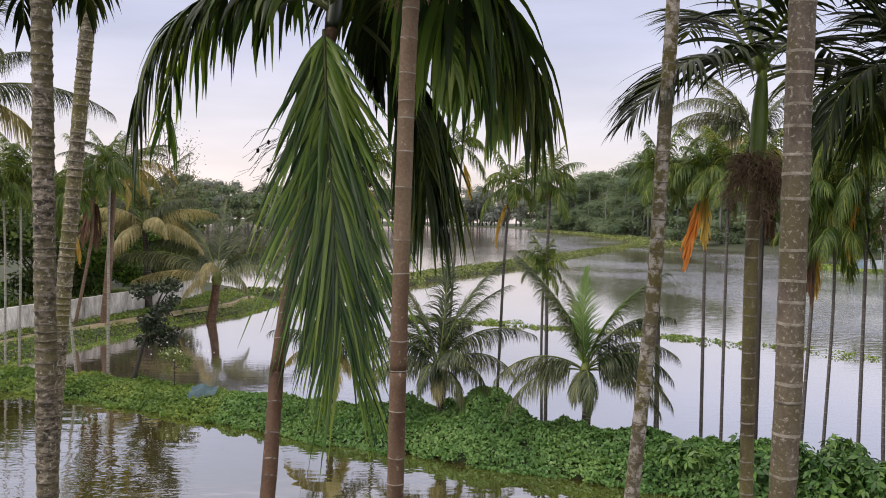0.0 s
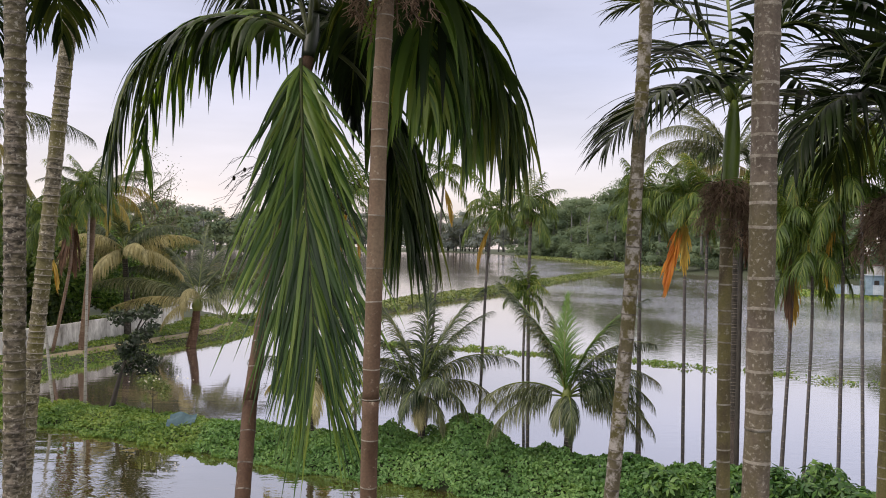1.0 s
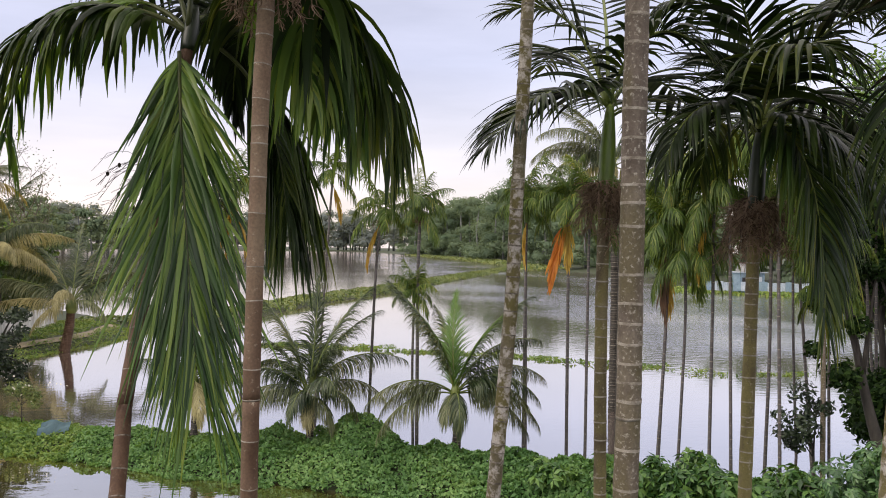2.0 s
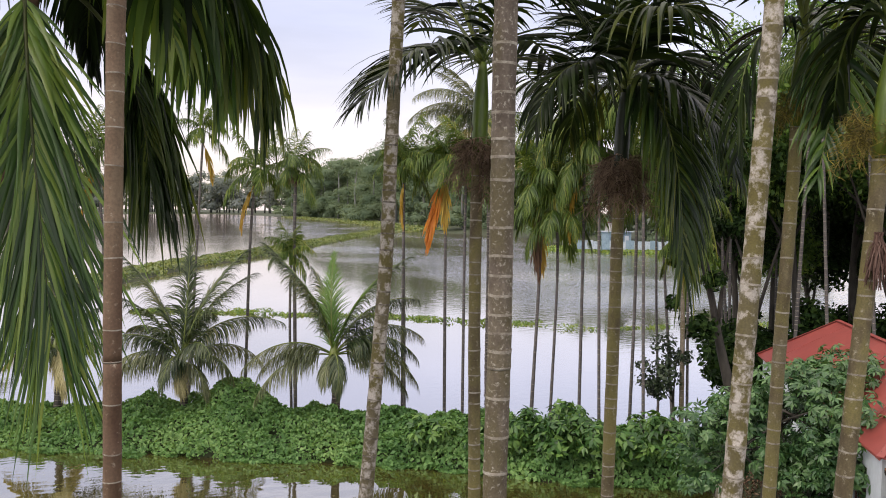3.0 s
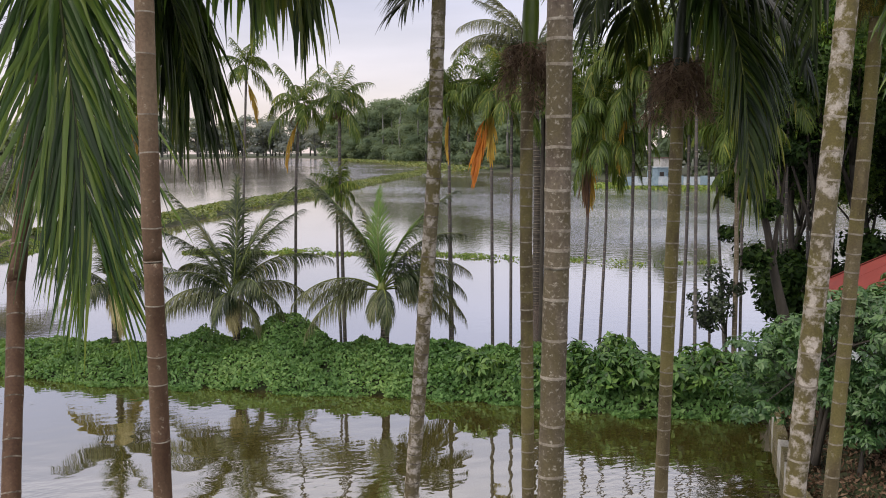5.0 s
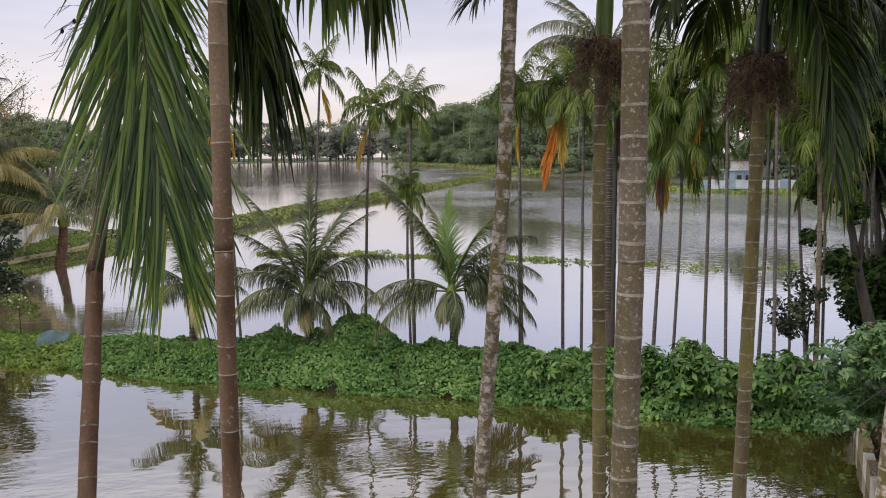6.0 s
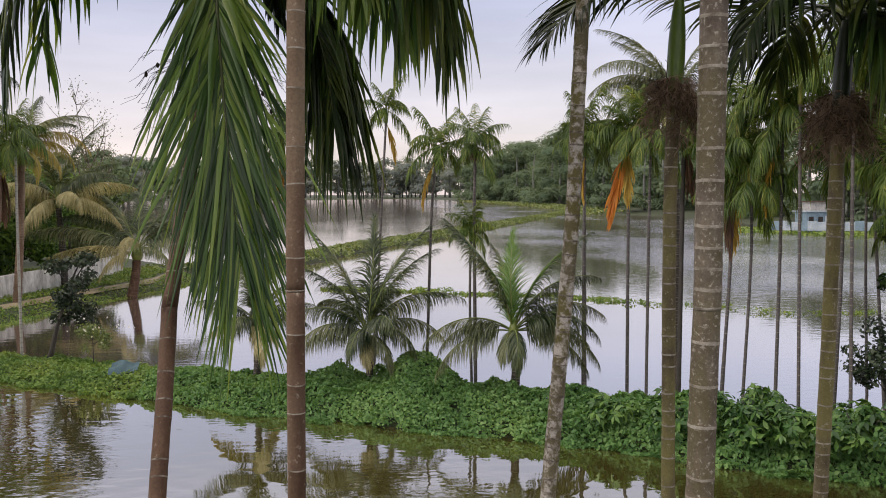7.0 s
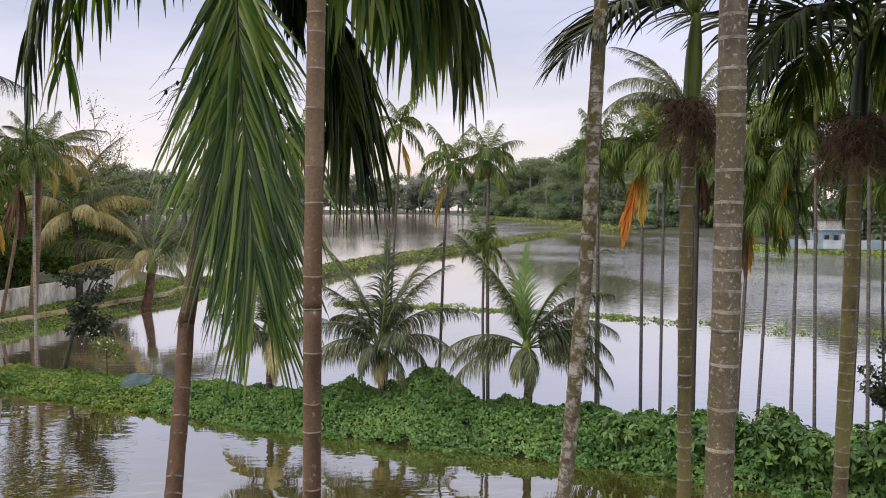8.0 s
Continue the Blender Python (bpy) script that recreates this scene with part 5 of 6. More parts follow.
coconut((3.343, 19.400, 0.671), (3.342, 19.400, 1.928), 82, "young coconut palm with a bright green heart on the bank", [
    ("young", 60, 82, 52, 2.2), ("young", 350, 78, 36, 2.2), ("young", 190, 80, 44, 2.1), ("green", 170, 78, 42, 2.7), ("green", 195, 74, 36, 2.8), ("green", 350, 76, 30, 2.6), ("green", 20, 66, 0, 2.7),
    ("green", 100, 70, 20, 2.5), ("green", 5, 56, -25, 2.7), ("green", 345, 50, -40, 2.5), ("dull", 180, 38, -38, 2.5), ("dull", 188, 14, -50, 2.3), ("dull", 165, 30, -48, 2.2),
    ("dull", 352, 22, -50, 2.5), ("dull", 10, 8, -52, 2.3), ("dull", 20, 30, -40, 2.4), ("green", 268, 24, -89, 1.7), ("dull", 245, 20, -80, 1.3)], 0.10)
coconut((-12.046, 43.000, 0.048), (-11.709, 43.000, 2.242), 83, "coconut palm with yellowing leaves leaning over the pond", [
    ("green", 100, 78, 25, 4.8), ("green", 60, 72, 12, 5.0), ("green", 20, 70, 0, 4.8), ("green", 140, 72, 5, 4.8), ("green", 168, 62, -8, 5.4), ("dull", 182, 40, -8, 5.8), ("old", 200, 20, -12, 4.2), ("old", 262, 66, -85, 3.6),
    ("dull", 350, 40, -35, 4.4), ("green", 5, 56, -25, 5.0), ("dull", 330, 30, -60, 3.0), ("old", 225, 8, -60, 2.6), ("dull", 40, 60, -10, 4.8)], 0.22, bark_mat=BARK_RED_DARK)
coconut((-2.980, 22.200, 0.665), (-2.946, 22.200, 1.815), 84, "small coconut palm with a forked grey stem", crown_of(12, 3, 1.9, 84, 84, 5), 0.10)
coconut((10.120, 27.000, 3.981), (9.987, 27.000, 8.171), 85, "tall coconut palm with pale leaves behind the grove", [("dull", 175, 56, -35, 3.6), ("dull", 195, 66, -20, 3.4), ("dull", 160, 40, -55, 3.0), ("dull", 185, 74, 5, 3.3)] + crown_of(9, 3, 2.8, 85, 82, 0), 0.13)
coconut((-15.558, 38.000, 1.024), (-15.086, 38.000, 6.878), 86, "coconut palm with golden old leaves behind the wall", [
    ("gold", 0, 52, -62, 3.4), ("gold", 345, 36, -72, 3.0), ("gold", 15, 66, -45, 3.6), ("gold", 320, 20, -80, 2.6), ("gold", 200, 40, -65, 3.0), ("gold", 270, 30, -75, 2.4), ("dull", 180, 60, -45, 3.4), ("dull", 30, 74, -10, 3.4),
    ("green", 100, 80, 20, 3.4), ("green", 150, 74, 0, 3.2), ("green", 60, 70, -15, 3.2), ("green", 230, 70, -25, 3.0), ("gold", 120, 20, -75, 2.6), ("dull", 350, 72, -20, 3.4)], 0.15, bark_mat=BARK_RED)
coconut((-15.642, 44.000, 2.749), (-15.863, 44.000, 4.852), 87, "coconut palm with golden drooping leaves by the wall", crown_of(17, 10, 4.2, 87, 80, 0), 0.16)
coconut((-13.638, 24.000, 1.136), (-13.857, 24.000, 8.728), 88, "coconut palm with a pale feather leaf at the clearing's edge", crown_of(13, 2, 4.2, 88, 84, 0), 0.13)


# ---- low growth ----
def scatter(name, label, category, region, density, test, height, size, mat, seed, tilt=0.6, aspect=0.6, parent=None, step=0.12):
    """One mesh of many small leaves over a stretch of ground. test: which plan points are overgrown (0 to 1); height: how high the growth stands."""
    rng = random.Random(seed)
    r = np.random.RandomState(seed)
    x0, y0, x1, y1 = region
    n = int((x1 - x0) * (y1 - y0) * density)
    x, y = r.uniform(x0, x1, n), r.uniform(y0, y1, n)
    keep = r.uniform(size=n) < test(x, y)
    x, y = x[keep], y[keep]
    z = height(x, y)
    gx, gy = (height(x + step, y) - z) / step, (height(x, y + step) - z) / step
    nrm = np.stack([-gx, -gy, np.ones_like(x)], -1)
    nrm /= np.linalg.norm(nrm, axis=1)[:, None]
    nrm += r.normal(size=nrm.shape) * tilt
    z = z - r.uniform(size=len(x)) ** 2 * 0.16 * (size / 0.12)
    ob = new(name, leaves_mesh(name, np.stack([x, y, np.maximum(z, 0.02)], -1), nrm, size, mat, rng, aspect))
    return tagged(ob, label, category, kind="stuff")


def bank_cover(x, y):
    d, along = poly_dist(x, y, BANK)
    return ((d < bank_width(x) + 0.12 + 0.3 * lumps(x, y, 0.8, 6.0)) & (x > -17.5) & (x < 10.6)).astype(float)


scatter("creeper", "dense green creeper covering the narrow pond bank", "creeper", (-6.0, 13.0, 3.5, 29.5), 1150, bank_cover, bank_height, 0.105, M_CREEPER, 1, 0.62)
scatter("creeper", "yellow-green creeper and grass on the pond bank", "creeper", (-17.5, 20.0, -6.0, 30.0), 900, bank_cover, bank_height, 0.105, M_CREEPER_PALE, 12, 0.62)
scatter("creeper", "dense green creeper covering the narrow pond bank", "creeper", (3.5, 13.0, 12.0, 21.0), 900, bank_cover, bank_height, 0.13, M_CREEPER, 2, 0.68)


def left_height(x, y):
    return land_height(x, y) + 0.10 + 0.10 * lumps(x, y, 0.8, 7.0)


def left_cover(x, y):
    d, _ = poly_dist(x, y, PATH_LINE)
    e, _ = poly_dist(x, y, LEFT_LAND)
    return np.where(inside(x, y, LEFT_LAND) & (d > 0.32 + 0.25 * lumps(x, y, 1.5)), 1.0, np.where((e < 0.5), 0.8, 0.0))


scatter("grass", "short green grass and weeds beside the path", "grass", (-24.0, 27.0, -9.5, 54.0), 190, left_cover, left_height, 0.16, M_HYACINTH, 3, 0.8, 0.35)

STRIP = [(-2.0, 45.5), (3.3, 43.4), (5.7, 42.0), (9.0, 41.3), (11.5, 39.5), (13.8, 37.6), (16.1, 35.9), (18.1, 34.2), (22.3, 34.3), (27.0, 33.5)]


def strip_cover(x, y):
    d, a = poly_dist(x, y, STRIP)
    w = 0.25 + 1.0 * np.clip(lumps(x, y, 3.0, 2.0) + 0.15, 0, 1)
    broken = np.interp(x, [6.0, 11.0], [0.9, 0.35]) + 1.6 * lumps(x, y, 1.3, 9.0)
    return (d < w) * np.clip(broken, 0, 1)


def strip_height(x, y):
    return 0.08 + 0.25 * np.clip(lumps(x, y, 1.6, 5.0), 0, 1)


scatter("water_hyacinth", "floating line of bright green water hyacinth", "water plant", (-3.0, 32.0, 28.0, 47.0), 260, strip_cover, strip_height, 0.14, M_HYACINTH, 4, 0.8)


def dike_cover(x, y):
    d, a = poly_dist(x, y, DIKE)
    return (d < np.interp(y, [62.0, 90.0], [1.3, 2.1]) + 0.8 * lumps(x, y, 4.0, 1.0)).astype(float)


def dike_height(x, y):
    d, a = poly_dist(x, y, DIKE)
    return np.clip(1 - (d / 2.5) ** 2, 0, 1) * 0.55 + 0.25 * lumps(x, y, 2.5, 3.0) + 0.1


scatter("weeds", "rough green weeds along the far dike", "weeds", (-28.0, 48.0, 60.0, 218.0), 34, dike_cover, dike_height, 0.32, M_WEED, 5, 0.7)


def shore_cover(x, y):
    e, _ = poly_dist(x, y, FAR_LAND)
    return ((e < 6) & (y < 700)).astype(float)


scatter("water_hyacinth", "bright green hyacinth along the far shore", "water plant", (44.0, 80.0, 90.0, 112.0), 9, shore_cover, lambda x, y: 0.35 + 0.5 * np.clip(lumps(x, y, 2.5), 0, 1), 0.45, M_HYACINTH, 6, 0.8)
scatter("weeds", "green grass along the foot of the far wood", "weeds", (50.0, 195.0, 90.0, 480.0), 1.6, shore_cover, lambda x, y: 0.7 + 0.6 * np.clip(lumps(x, y, 6.0), 0, 1), 1.1, M_WEED, 7, 0.6)


# ---- broad-leaved trees ----
def crown_leaves(blobs, n, size, mat, seed, shell=0.35, tilt=0.7, aspect=0.5, whorl=1):
    rng, r = random.Random(seed), np.random.RandomState(seed)
    vol = np.array([b[3] * b[3] for b in blobs])
    pick = r.choice(len(blobs), n, p=vol / vol.sum())
    d = r.normal(size=(n, 3))
    d /= np.linalg.norm(d, axis=1)[:, None]
    rad = r.uniform(size=n) ** shell
    c = np.array([b[:3] for b in blobs])[pick]
    s = np.array([(b[3], b[3], b[4]) for b in blobs])[pick]
    pos = c + d * s * rad[:, None] * r.uniform(0.75, 1.12, n)[:, None]
    nrm = d + np.array((0, 0, 0.5)) + r.normal(size=(n, 3)) * tilt
    if whorl < 2:
        return leaves_mesh("crown", pos, nrm, size, mat, rng, aspect)
    # leaves in rosettes at the twigs' ends, spread like fingers and hanging a little
    m = n // whorl
    pos, nrm = np.repeat(pos[:m], whorl, 0), np.repeat(nrm[:m] + np.array((0, 0, 0.8)), whorl, 0)
    nrm /= np.linalg.norm(nrm, axis=1)[:, None]
    a = np.cross(nrm, np.repeat(r.normal(size=(m, 3)), whorl, 0))
    a /= np.linalg.norm(a, axis=1)[:, None]
    turn = (np.tile(np.arange(whorl), m) * 2 * math.pi / whorl + r.uniform(-0.3, 0.3, m * whorl))[:, None]
    out = a * np.cos(turn) + np.cross(nrm, a) * np.sin(turn) - nrm * 0.35
    out /= np.linalg.norm(out, axis=1)[:, None]
    return leaves_mesh("crown", pos + out * size * 0.55, nrm + out * 0.35, size, mat, rng, aspect, 0.25, out)


def broadleaf(name, label, base, height, radius, clear, n, size, mat, seed, r=0.14, lean=(0, 0), blobs=11, flat=0.75, group="", category="tree", bark_mat=None, stems=1, whorl=1):
    """A tree with a tapered trunk, limbs and a crown of many leaves in uneven clumps. clear: height of the lowest leaves."""
    rng = random.Random(seed)
    ob = thing(name, tuple(base), label, category, group)
    bm = bark_mat or BARK_TREE
    ends = []
    limbs = []
    for sidx in range(stems):
        off = np.array((rng.uniform(-1, 1), rng.uniform(-1, 1), 0)) * (0.35 * radius if stems > 1 else 0)
        tip = np.array((lean[0], lean[1], height * 0.72)) + off
        line = smooth_line([np.array((0, 0, -0.25)) + off * 0.15, tip * 0.4 + np.array((rng.uniform(-0.1, 0.1), rng.uniform(-0.1, 0.1), 0)) * height * 0.3, tip], 12)
        v, f = tube(line, [r * (1.25 if i == 0 else 1) * (1 - 0.065 * i) for i in range(12)], 9)
        part("trunk", mesh_of("trunk", v, f, bm), ob)
        for i in range(max(3, blobs // stems)):
            k = rng.randrange(5, 12)
            p0 = line[k]
            a = rng.uniform(0, 6.28)
            rr = radius * rng.uniform(0.35, 0.85)
            p3 = np.array((lean[0] + off[0] + rr * math.cos(a), lean[1] + off[1] + rr * math.sin(a), clear + (height - clear) * rng.uniform(0.15, 0.92)))
            p1 = p0 + (p3 - p0) * 0.4 + np.array((0, 0, 0.15 * height * 0.2))
            ln = bez((p0, p1, p1 * 0.4 + p3 * 0.6, p3), 7)
            limbs.append((*tube(ln, [r * 0.4 * (1 - 0.13 * j) for j in range(7)], 5), 0))
            br = radius * rng.uniform(0.32, 0.58)
            ends.append((*p3, br, br * flat))
    part("branchwork", mesh_of("branchwork", *join(limbs)[:2], bm), ob)
    part("crown", crown_leaves(ends, n, size, mat, seed, aspect=0.5 if whorl < 2 else 0.42, whorl=whorl), ob)
    return ob


# the thicket beyond the shed, its darkest leaf colour carrying painted shade
for i, (x, y, h, rad, clr, m) in enumerate([(13.9, 18.2, 7.0, 1.8, 3.8, M_TREE_SHADE), (15.9, 18.6, 10.0, 2.6, 4.6, M_TREE_LUSH), (18.2, 19.0, 12.5, 3.2, 4.8, M_TREE_LUSH), (20.8, 19.0, 11.0, 3.0, 4.8, M_TREE_LUSH), (23.6, 19.6, 13.0, 3.4, 5.0, M_TREE_LUSH), (17.0, 21.0, 8.0, 2.6, 4.4, M_TREE_SHADE),
                                            (21.0, 21.5, 8.0, 2.8, 4.4, M_TREE_SHADE), (25.5, 21.5, 9.0, 3.0, 4.6, M_TREE_SHADE), (28.5, 20.4, 12.0, 3.6, 5.0, M_TREE_SHADE), (17.0, 16.8, 8.5, 2.2, 5.0, M_TREE_LUSH), (21.5, 16.8, 10.0, 2.6, 5.2, M_TREE_LUSH), (14.8, 20.0, 6.5, 1.8, 3.2, M_TREE_SHADE), (18.8, 17.6, 6.0, 2.0, 3.0, M_TREE_SHADE), (23.0, 21.0, 6.0, 2.4, 2.8, M_TREE_SHADE), (20.0, 22.6, 5.0, 2.2, 2.2, M_TREE_SHADE), (16.4, 22.0, 5.2, 1.8, 2.6, M_TREE_LUSH), (26.5, 18.6, 8.0, 2.6, 3.4, M_TREE_SHADE), (24.5, 17.0, 9.0, 2.6, 3.6, M_TREE_SHADE)]):
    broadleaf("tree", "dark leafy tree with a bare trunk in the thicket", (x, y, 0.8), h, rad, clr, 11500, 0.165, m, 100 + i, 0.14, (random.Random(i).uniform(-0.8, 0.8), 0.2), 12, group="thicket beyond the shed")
broadleaf("tree", "leaning dark tree wrapped in climbing leaves", (12.116, 16.200, 0.948), 5.6, 0.85, 1.2, 3000, 0.16, M_TREE_SHADE, 121, 0.15, (-0.75, 0.5), 9)
# shrubs at the end of the bank
broadleaf("shrub", "small dark purple-green bush on the bank", (10.53, 16.300, 0.653), 2.0, 0.65, 0.35, 1300, 0.12, M_BUSH_DARK, 122, 0.035, (0, 0), 10, 0.9, category="bush", stems=2)
broadleaf("shrub", "broad pale-green leafy shrub in front of the shed", (8.55, 11.0, 0.75), 2.5, 1.4, 0.25, 15000, 0.125, M_SHRUB, 123, 0.05, (0.35, -0.1), 30, 0.45, category="bush", stems=3, whorl=7)
broadleaf("shrub", "low leafy shrub against the shed's white wall", (8.5, 10.05, 0.75), 1.55, 0.62, 0.35, 5200, 0.12, M_SHRUB, 133, 0.035, (0.05, -0.05), 20, 0.6, category="bush", stems=3, whorl=7)
for i, (x, y, z, h, rad, n) in enumerate([(9.3, 15.2, 0.35, 1.0, 1.0, 2600), (7.7, 16.1, 0.3, 0.85, 0.9, 2200), (10.6, 14.4, 0.6, 1.1, 0.9, 2300), (6.3, 16.9, 0.3, 0.7, 0.75, 1500), (8.5, 15.5, 0.25, 0.75, 0.7, 1500), (5.2, 17.6, 0.3, 0.6, 0.6, 1000)]):
    broadleaf("shrub", "low large-leaved shrub at the water's edge", (x, y, z), h, rad, 0.05, n, 0.2, M_SHRUB_DEEP, 124 + i * 3, 0.03, (0, -0.15), 14, 0.6, category="bush", stems=3, whorl=6, group="large-leaved shrubs on the bank")
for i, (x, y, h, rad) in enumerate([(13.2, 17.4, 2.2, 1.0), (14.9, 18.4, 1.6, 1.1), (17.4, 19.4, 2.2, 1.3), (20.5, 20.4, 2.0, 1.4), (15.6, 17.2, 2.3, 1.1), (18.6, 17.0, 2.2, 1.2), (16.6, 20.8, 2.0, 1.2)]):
    broadleaf("shrub", "undergrowth bush with shade-dark leaves beneath the thicket", (x, y, 0.6), h, rad, 0.2, 2600, 0.2, M_TREE_SHADE, 170 + i, 0.05, (0, 0), 12, 0.8, group="undergrowth of the thicket", category="bush", stems=2)
# the small leaning tree over the inner pond
broadleaf("tree", "small dark-leaved tree leaning over the inner pond", (-9.75, 26.4, 0.4), 3.1, 0.72, 0.5, 2200, 0.15, M_BUSH_DARK, 127, 0.09, (0.75, 0), 14, 0.9)
bloom = broadleaf("shrub", "sparse yellow-green bush at the pond's edge with white blossom", (-8.182, 25.600, 0.45), 1.0, 0.6, 0.1, 900, 0.09, M_WEED, 128, 0.02, (0, 0), 7, 0.9, category="bush")
petal_r = np.random.RandomState(31)
petal_at = petal_r.normal(size=(26, 3)) * (0.5, 0.3, 0.22) + (0.1, 0.0, 0.85)
part("blossom", leaves_mesh("blossom", petal_at, petal_r.normal(size=(26, 3)), 0.07, M_PETAL, random.Random(31), 0.9), bloom, "small white blossom")
# behind the boundary wall
for i, (x, y, h, rad, m) in enumerate([(-24.5, 34.0, 6.0, 2.6, M_TREE_LIT), (-22.0, 37.5, 5.6, 2.4, M_TREE_LUSH), (-20.5, 42.0, 5.4, 2.6, M_TREE_LIT), (-19.0, 46.5, 5.6, 2.5, M_TREE_LUSH), (-18.0, 51.0, 5.2, 2.6, M_TREE_LIT), (-26.5, 43.0, 7.0, 3.0, M_TREE_LUSH),
                                       (-23.0, 50.0, 7.0, 3.0, M_TREE_LIT), (-29.0, 36.0, 8.0, 3.2, M_TREE_LUSH), (-22.0, 60.0, 6.5, 3.2, M_TREE_LUSH)]):
    broadleaf("tree", "leafy dark green tree behind the boundary wall", (x, y, 0.4), h, rad * 1.15, 0.3, 7500, 0.30, m, 140 + i, 0.13, (0, 0), 13, 0.8, group="trees behind the wall")


def sparse_tree(base, height, seed):
    """A thin tree, nearly bare."""
    rng = random.Random(seed)
    ob = thing("tree", base, "thin nearly bare tree with sparse small leaves", "tree")
    parts, tips = [], []
    line = smooth_line([(0, 0, 0), (0.2, 0, height * 0.4), (0.0, 0, height * 0.62)], 10)
    part("trunk", mesh_of("trunk", *tube(line, [0.11 - 0.007 * i for i in range(10)], 7), BARK_GREY), ob)
    for i in range(17):
        p0 = line[rng.randrange(3, 10)]
        a = rng.uniform(0, 6.28)
        out = rng.uniform(0.9, 2.9)
        e = p0 + np.array((out * math.cos(a), out * math.sin(a), height * rng.uniform(0.24, 0.42)))
        ln = bez((p0, p0 + (e - p0) * 0.4 - np.array((0, 0, 0.3)), e - np.array((0, 0, 1.2)), e), 8)
        parts.append((*tube(ln, [0.05 * (1 - 0.1 * j) for j in range(8)], 4), 0))
        for j in range(10):
            q = ln[rng.randrange(2, 8)]
            w = q + np.array((rng.uniform(-0.9, 0.9), rng.uniform(-0.9, 0.9), rng.uniform(0.1, 1.1)))
            parts.append((*tube(np.array([q, (q + w) / 2 - np.array((0, 0, 0.08)), w]), [0.024, 0.018, 0.012], 3), 0))
            tips.append(w)
    part("branchwork", mesh_of("branchwork", *join(parts)[:2], BARK_GREY), ob)
    t = np.array(tips)
    r = np.random.RandomState(seed)
    pos = np.repeat(t, 9, 0) + r.normal(size=(len(t) * 9, 3)) * 0.3
    part("crown", leaves_mesh("crown", pos, r.normal(size=pos.shape), 0.13, M_TREE_LIT, rng), ob)


sparse_tree((-19.6, 60.0, 0.4), 11.2, 7)


# ---- far woods ----
def far_wood(name, label, spots, size, per, mat, bark_mat, seed, flat, lift):
    """A far stand of trees: stems and one uneven mass of leaf clumps."""
    rng = random.Random(seed)
    blobs, stems = [], []
    for x, y, h in spots:
        r = h * rng.uniform(0.34, 0.52)
        v, f = tube(np.array([(x, y, -0.3), (x + rng.uniform(-1, 1) * h * 0.04, y, h * 0.45), (x, y, h * 0.8)]), [h * 0.022, h * 0.016, h * 0.006], 5)
        stems.append((v, f, 0))
        for k in range(9):
            a = rng.uniform(0, 6.28)
            tier = rng.uniform(lift, 0.95)
            q = rng.uniform(0.1, 0.95) * r * (1.15 - 0.5 * tier)
            b = r * rng.uniform(0.28, 0.5)
            blobs.append((x + q * math.cos(a), y + q * math.sin(a), h * tier, b, b * flat))
    me = crown_leaves(blobs, per * len(spots), size, mat, seed, 0.12, 0.3)
    ob = tagged(new(name, me), label, "trees", kind="stuff")
    # the dense inside of the crowns
    cores = []
    for x, y, z, b, c in blobs:
        ring = [(rng.uniform(0.45, 0.62) * math.sin(t) * math.cos(u), rng.uniform(0.45, 0.62) * math.sin(t) * math.sin(u), 0.55 * math.cos(t)) for t in (0.5, 1.1, 1.8, 2.5) for u in np.arange(7) * 0.8976]
        v = [(x + p * b, y + q * b, z + w * c) for p, q, w in ring]
        f = [(i * 7 + k, (i + 1) * 7 + k, (i + 1) * 7 + (k + 1) % 7, i * 7 + (k + 1) % 7) for i in range(3) for k in range(7)] + [tuple(range(7)), tuple(range(21, 28))[::-1]]
        cores.append((v, f, 0))
    part("crown_core", mesh_of("crown_core", *join(cores)[:2], mat), ob)
    part("stemwork", mesh_of("stemwork", *join(stems)[:2], bark_mat), ob)


wr = random.Random(77)
spots = []
for i in range(135):
    t = wr.random()
    y = 116 + 430 * t
    edge = np.interp(y, [105, 118, 150, 205, 243, 335, 457, 560], [60, 63, 70, 62, 66, 70, 66, 56])
    spots.append((edge + 4 + wr.random() ** 1.5 * 45, y, (16 + 16 * min(1, (y - 100) / 220)) * wr.uniform(0.75, 1.1)))
far_wood("far_wood", "hazy green wood along the far shore", spots, 0.95, 2400, M_WOOD_FAR_HAZE, M_BARK_HAZE, 8, 0.5, 0.04)
spots = [(x + wr.uniform(-6, 6), 745 + wr.uniform(0, 60) - 0.25 * abs(x), wr.uniform(24, 38)) for x in np.arange(-330, 150, 3.2)]
far_wood("distant_trees", "distant row of spreading trees paled by haze on the horizon", spots, 2.6, 500, M_WOOD_HAZE, M_BARK_HAZE, 9, 0.6, 0.2)
spots = [(x + wr.uniform(-6, 6), 300 + wr.uniform(0, 40) + 0.1 * x, wr.uniform(15, 21)) for x in np.arange(-190, -45, 4)]
far_wood("distant_trees", "distant grey-green spreading trees beyond the fields", spots, 1.5, 600, M_WOOD_FAR_HAZE, M_BARK_HAZE, 10, 0.5, 0.15)


# ---- the red-roofed shed ----
def plank_box(p, u, v, w):
    """A box from the corner p along three edge vectors."""
    p, u, v, w = (np.array(a, float) for a in (p, u, v, w))
    c = [p + a * u + b * v + k * w for k in (0, 1) for b in (0, 1) for a in (0, 1)]
    return [tuple(q) for q in c], [(0, 2, 3, 1), (4, 5, 7, 6), (0, 1, 5, 4), (2, 6, 7, 3), (0, 4, 6, 2), (1, 3, 7, 5)]


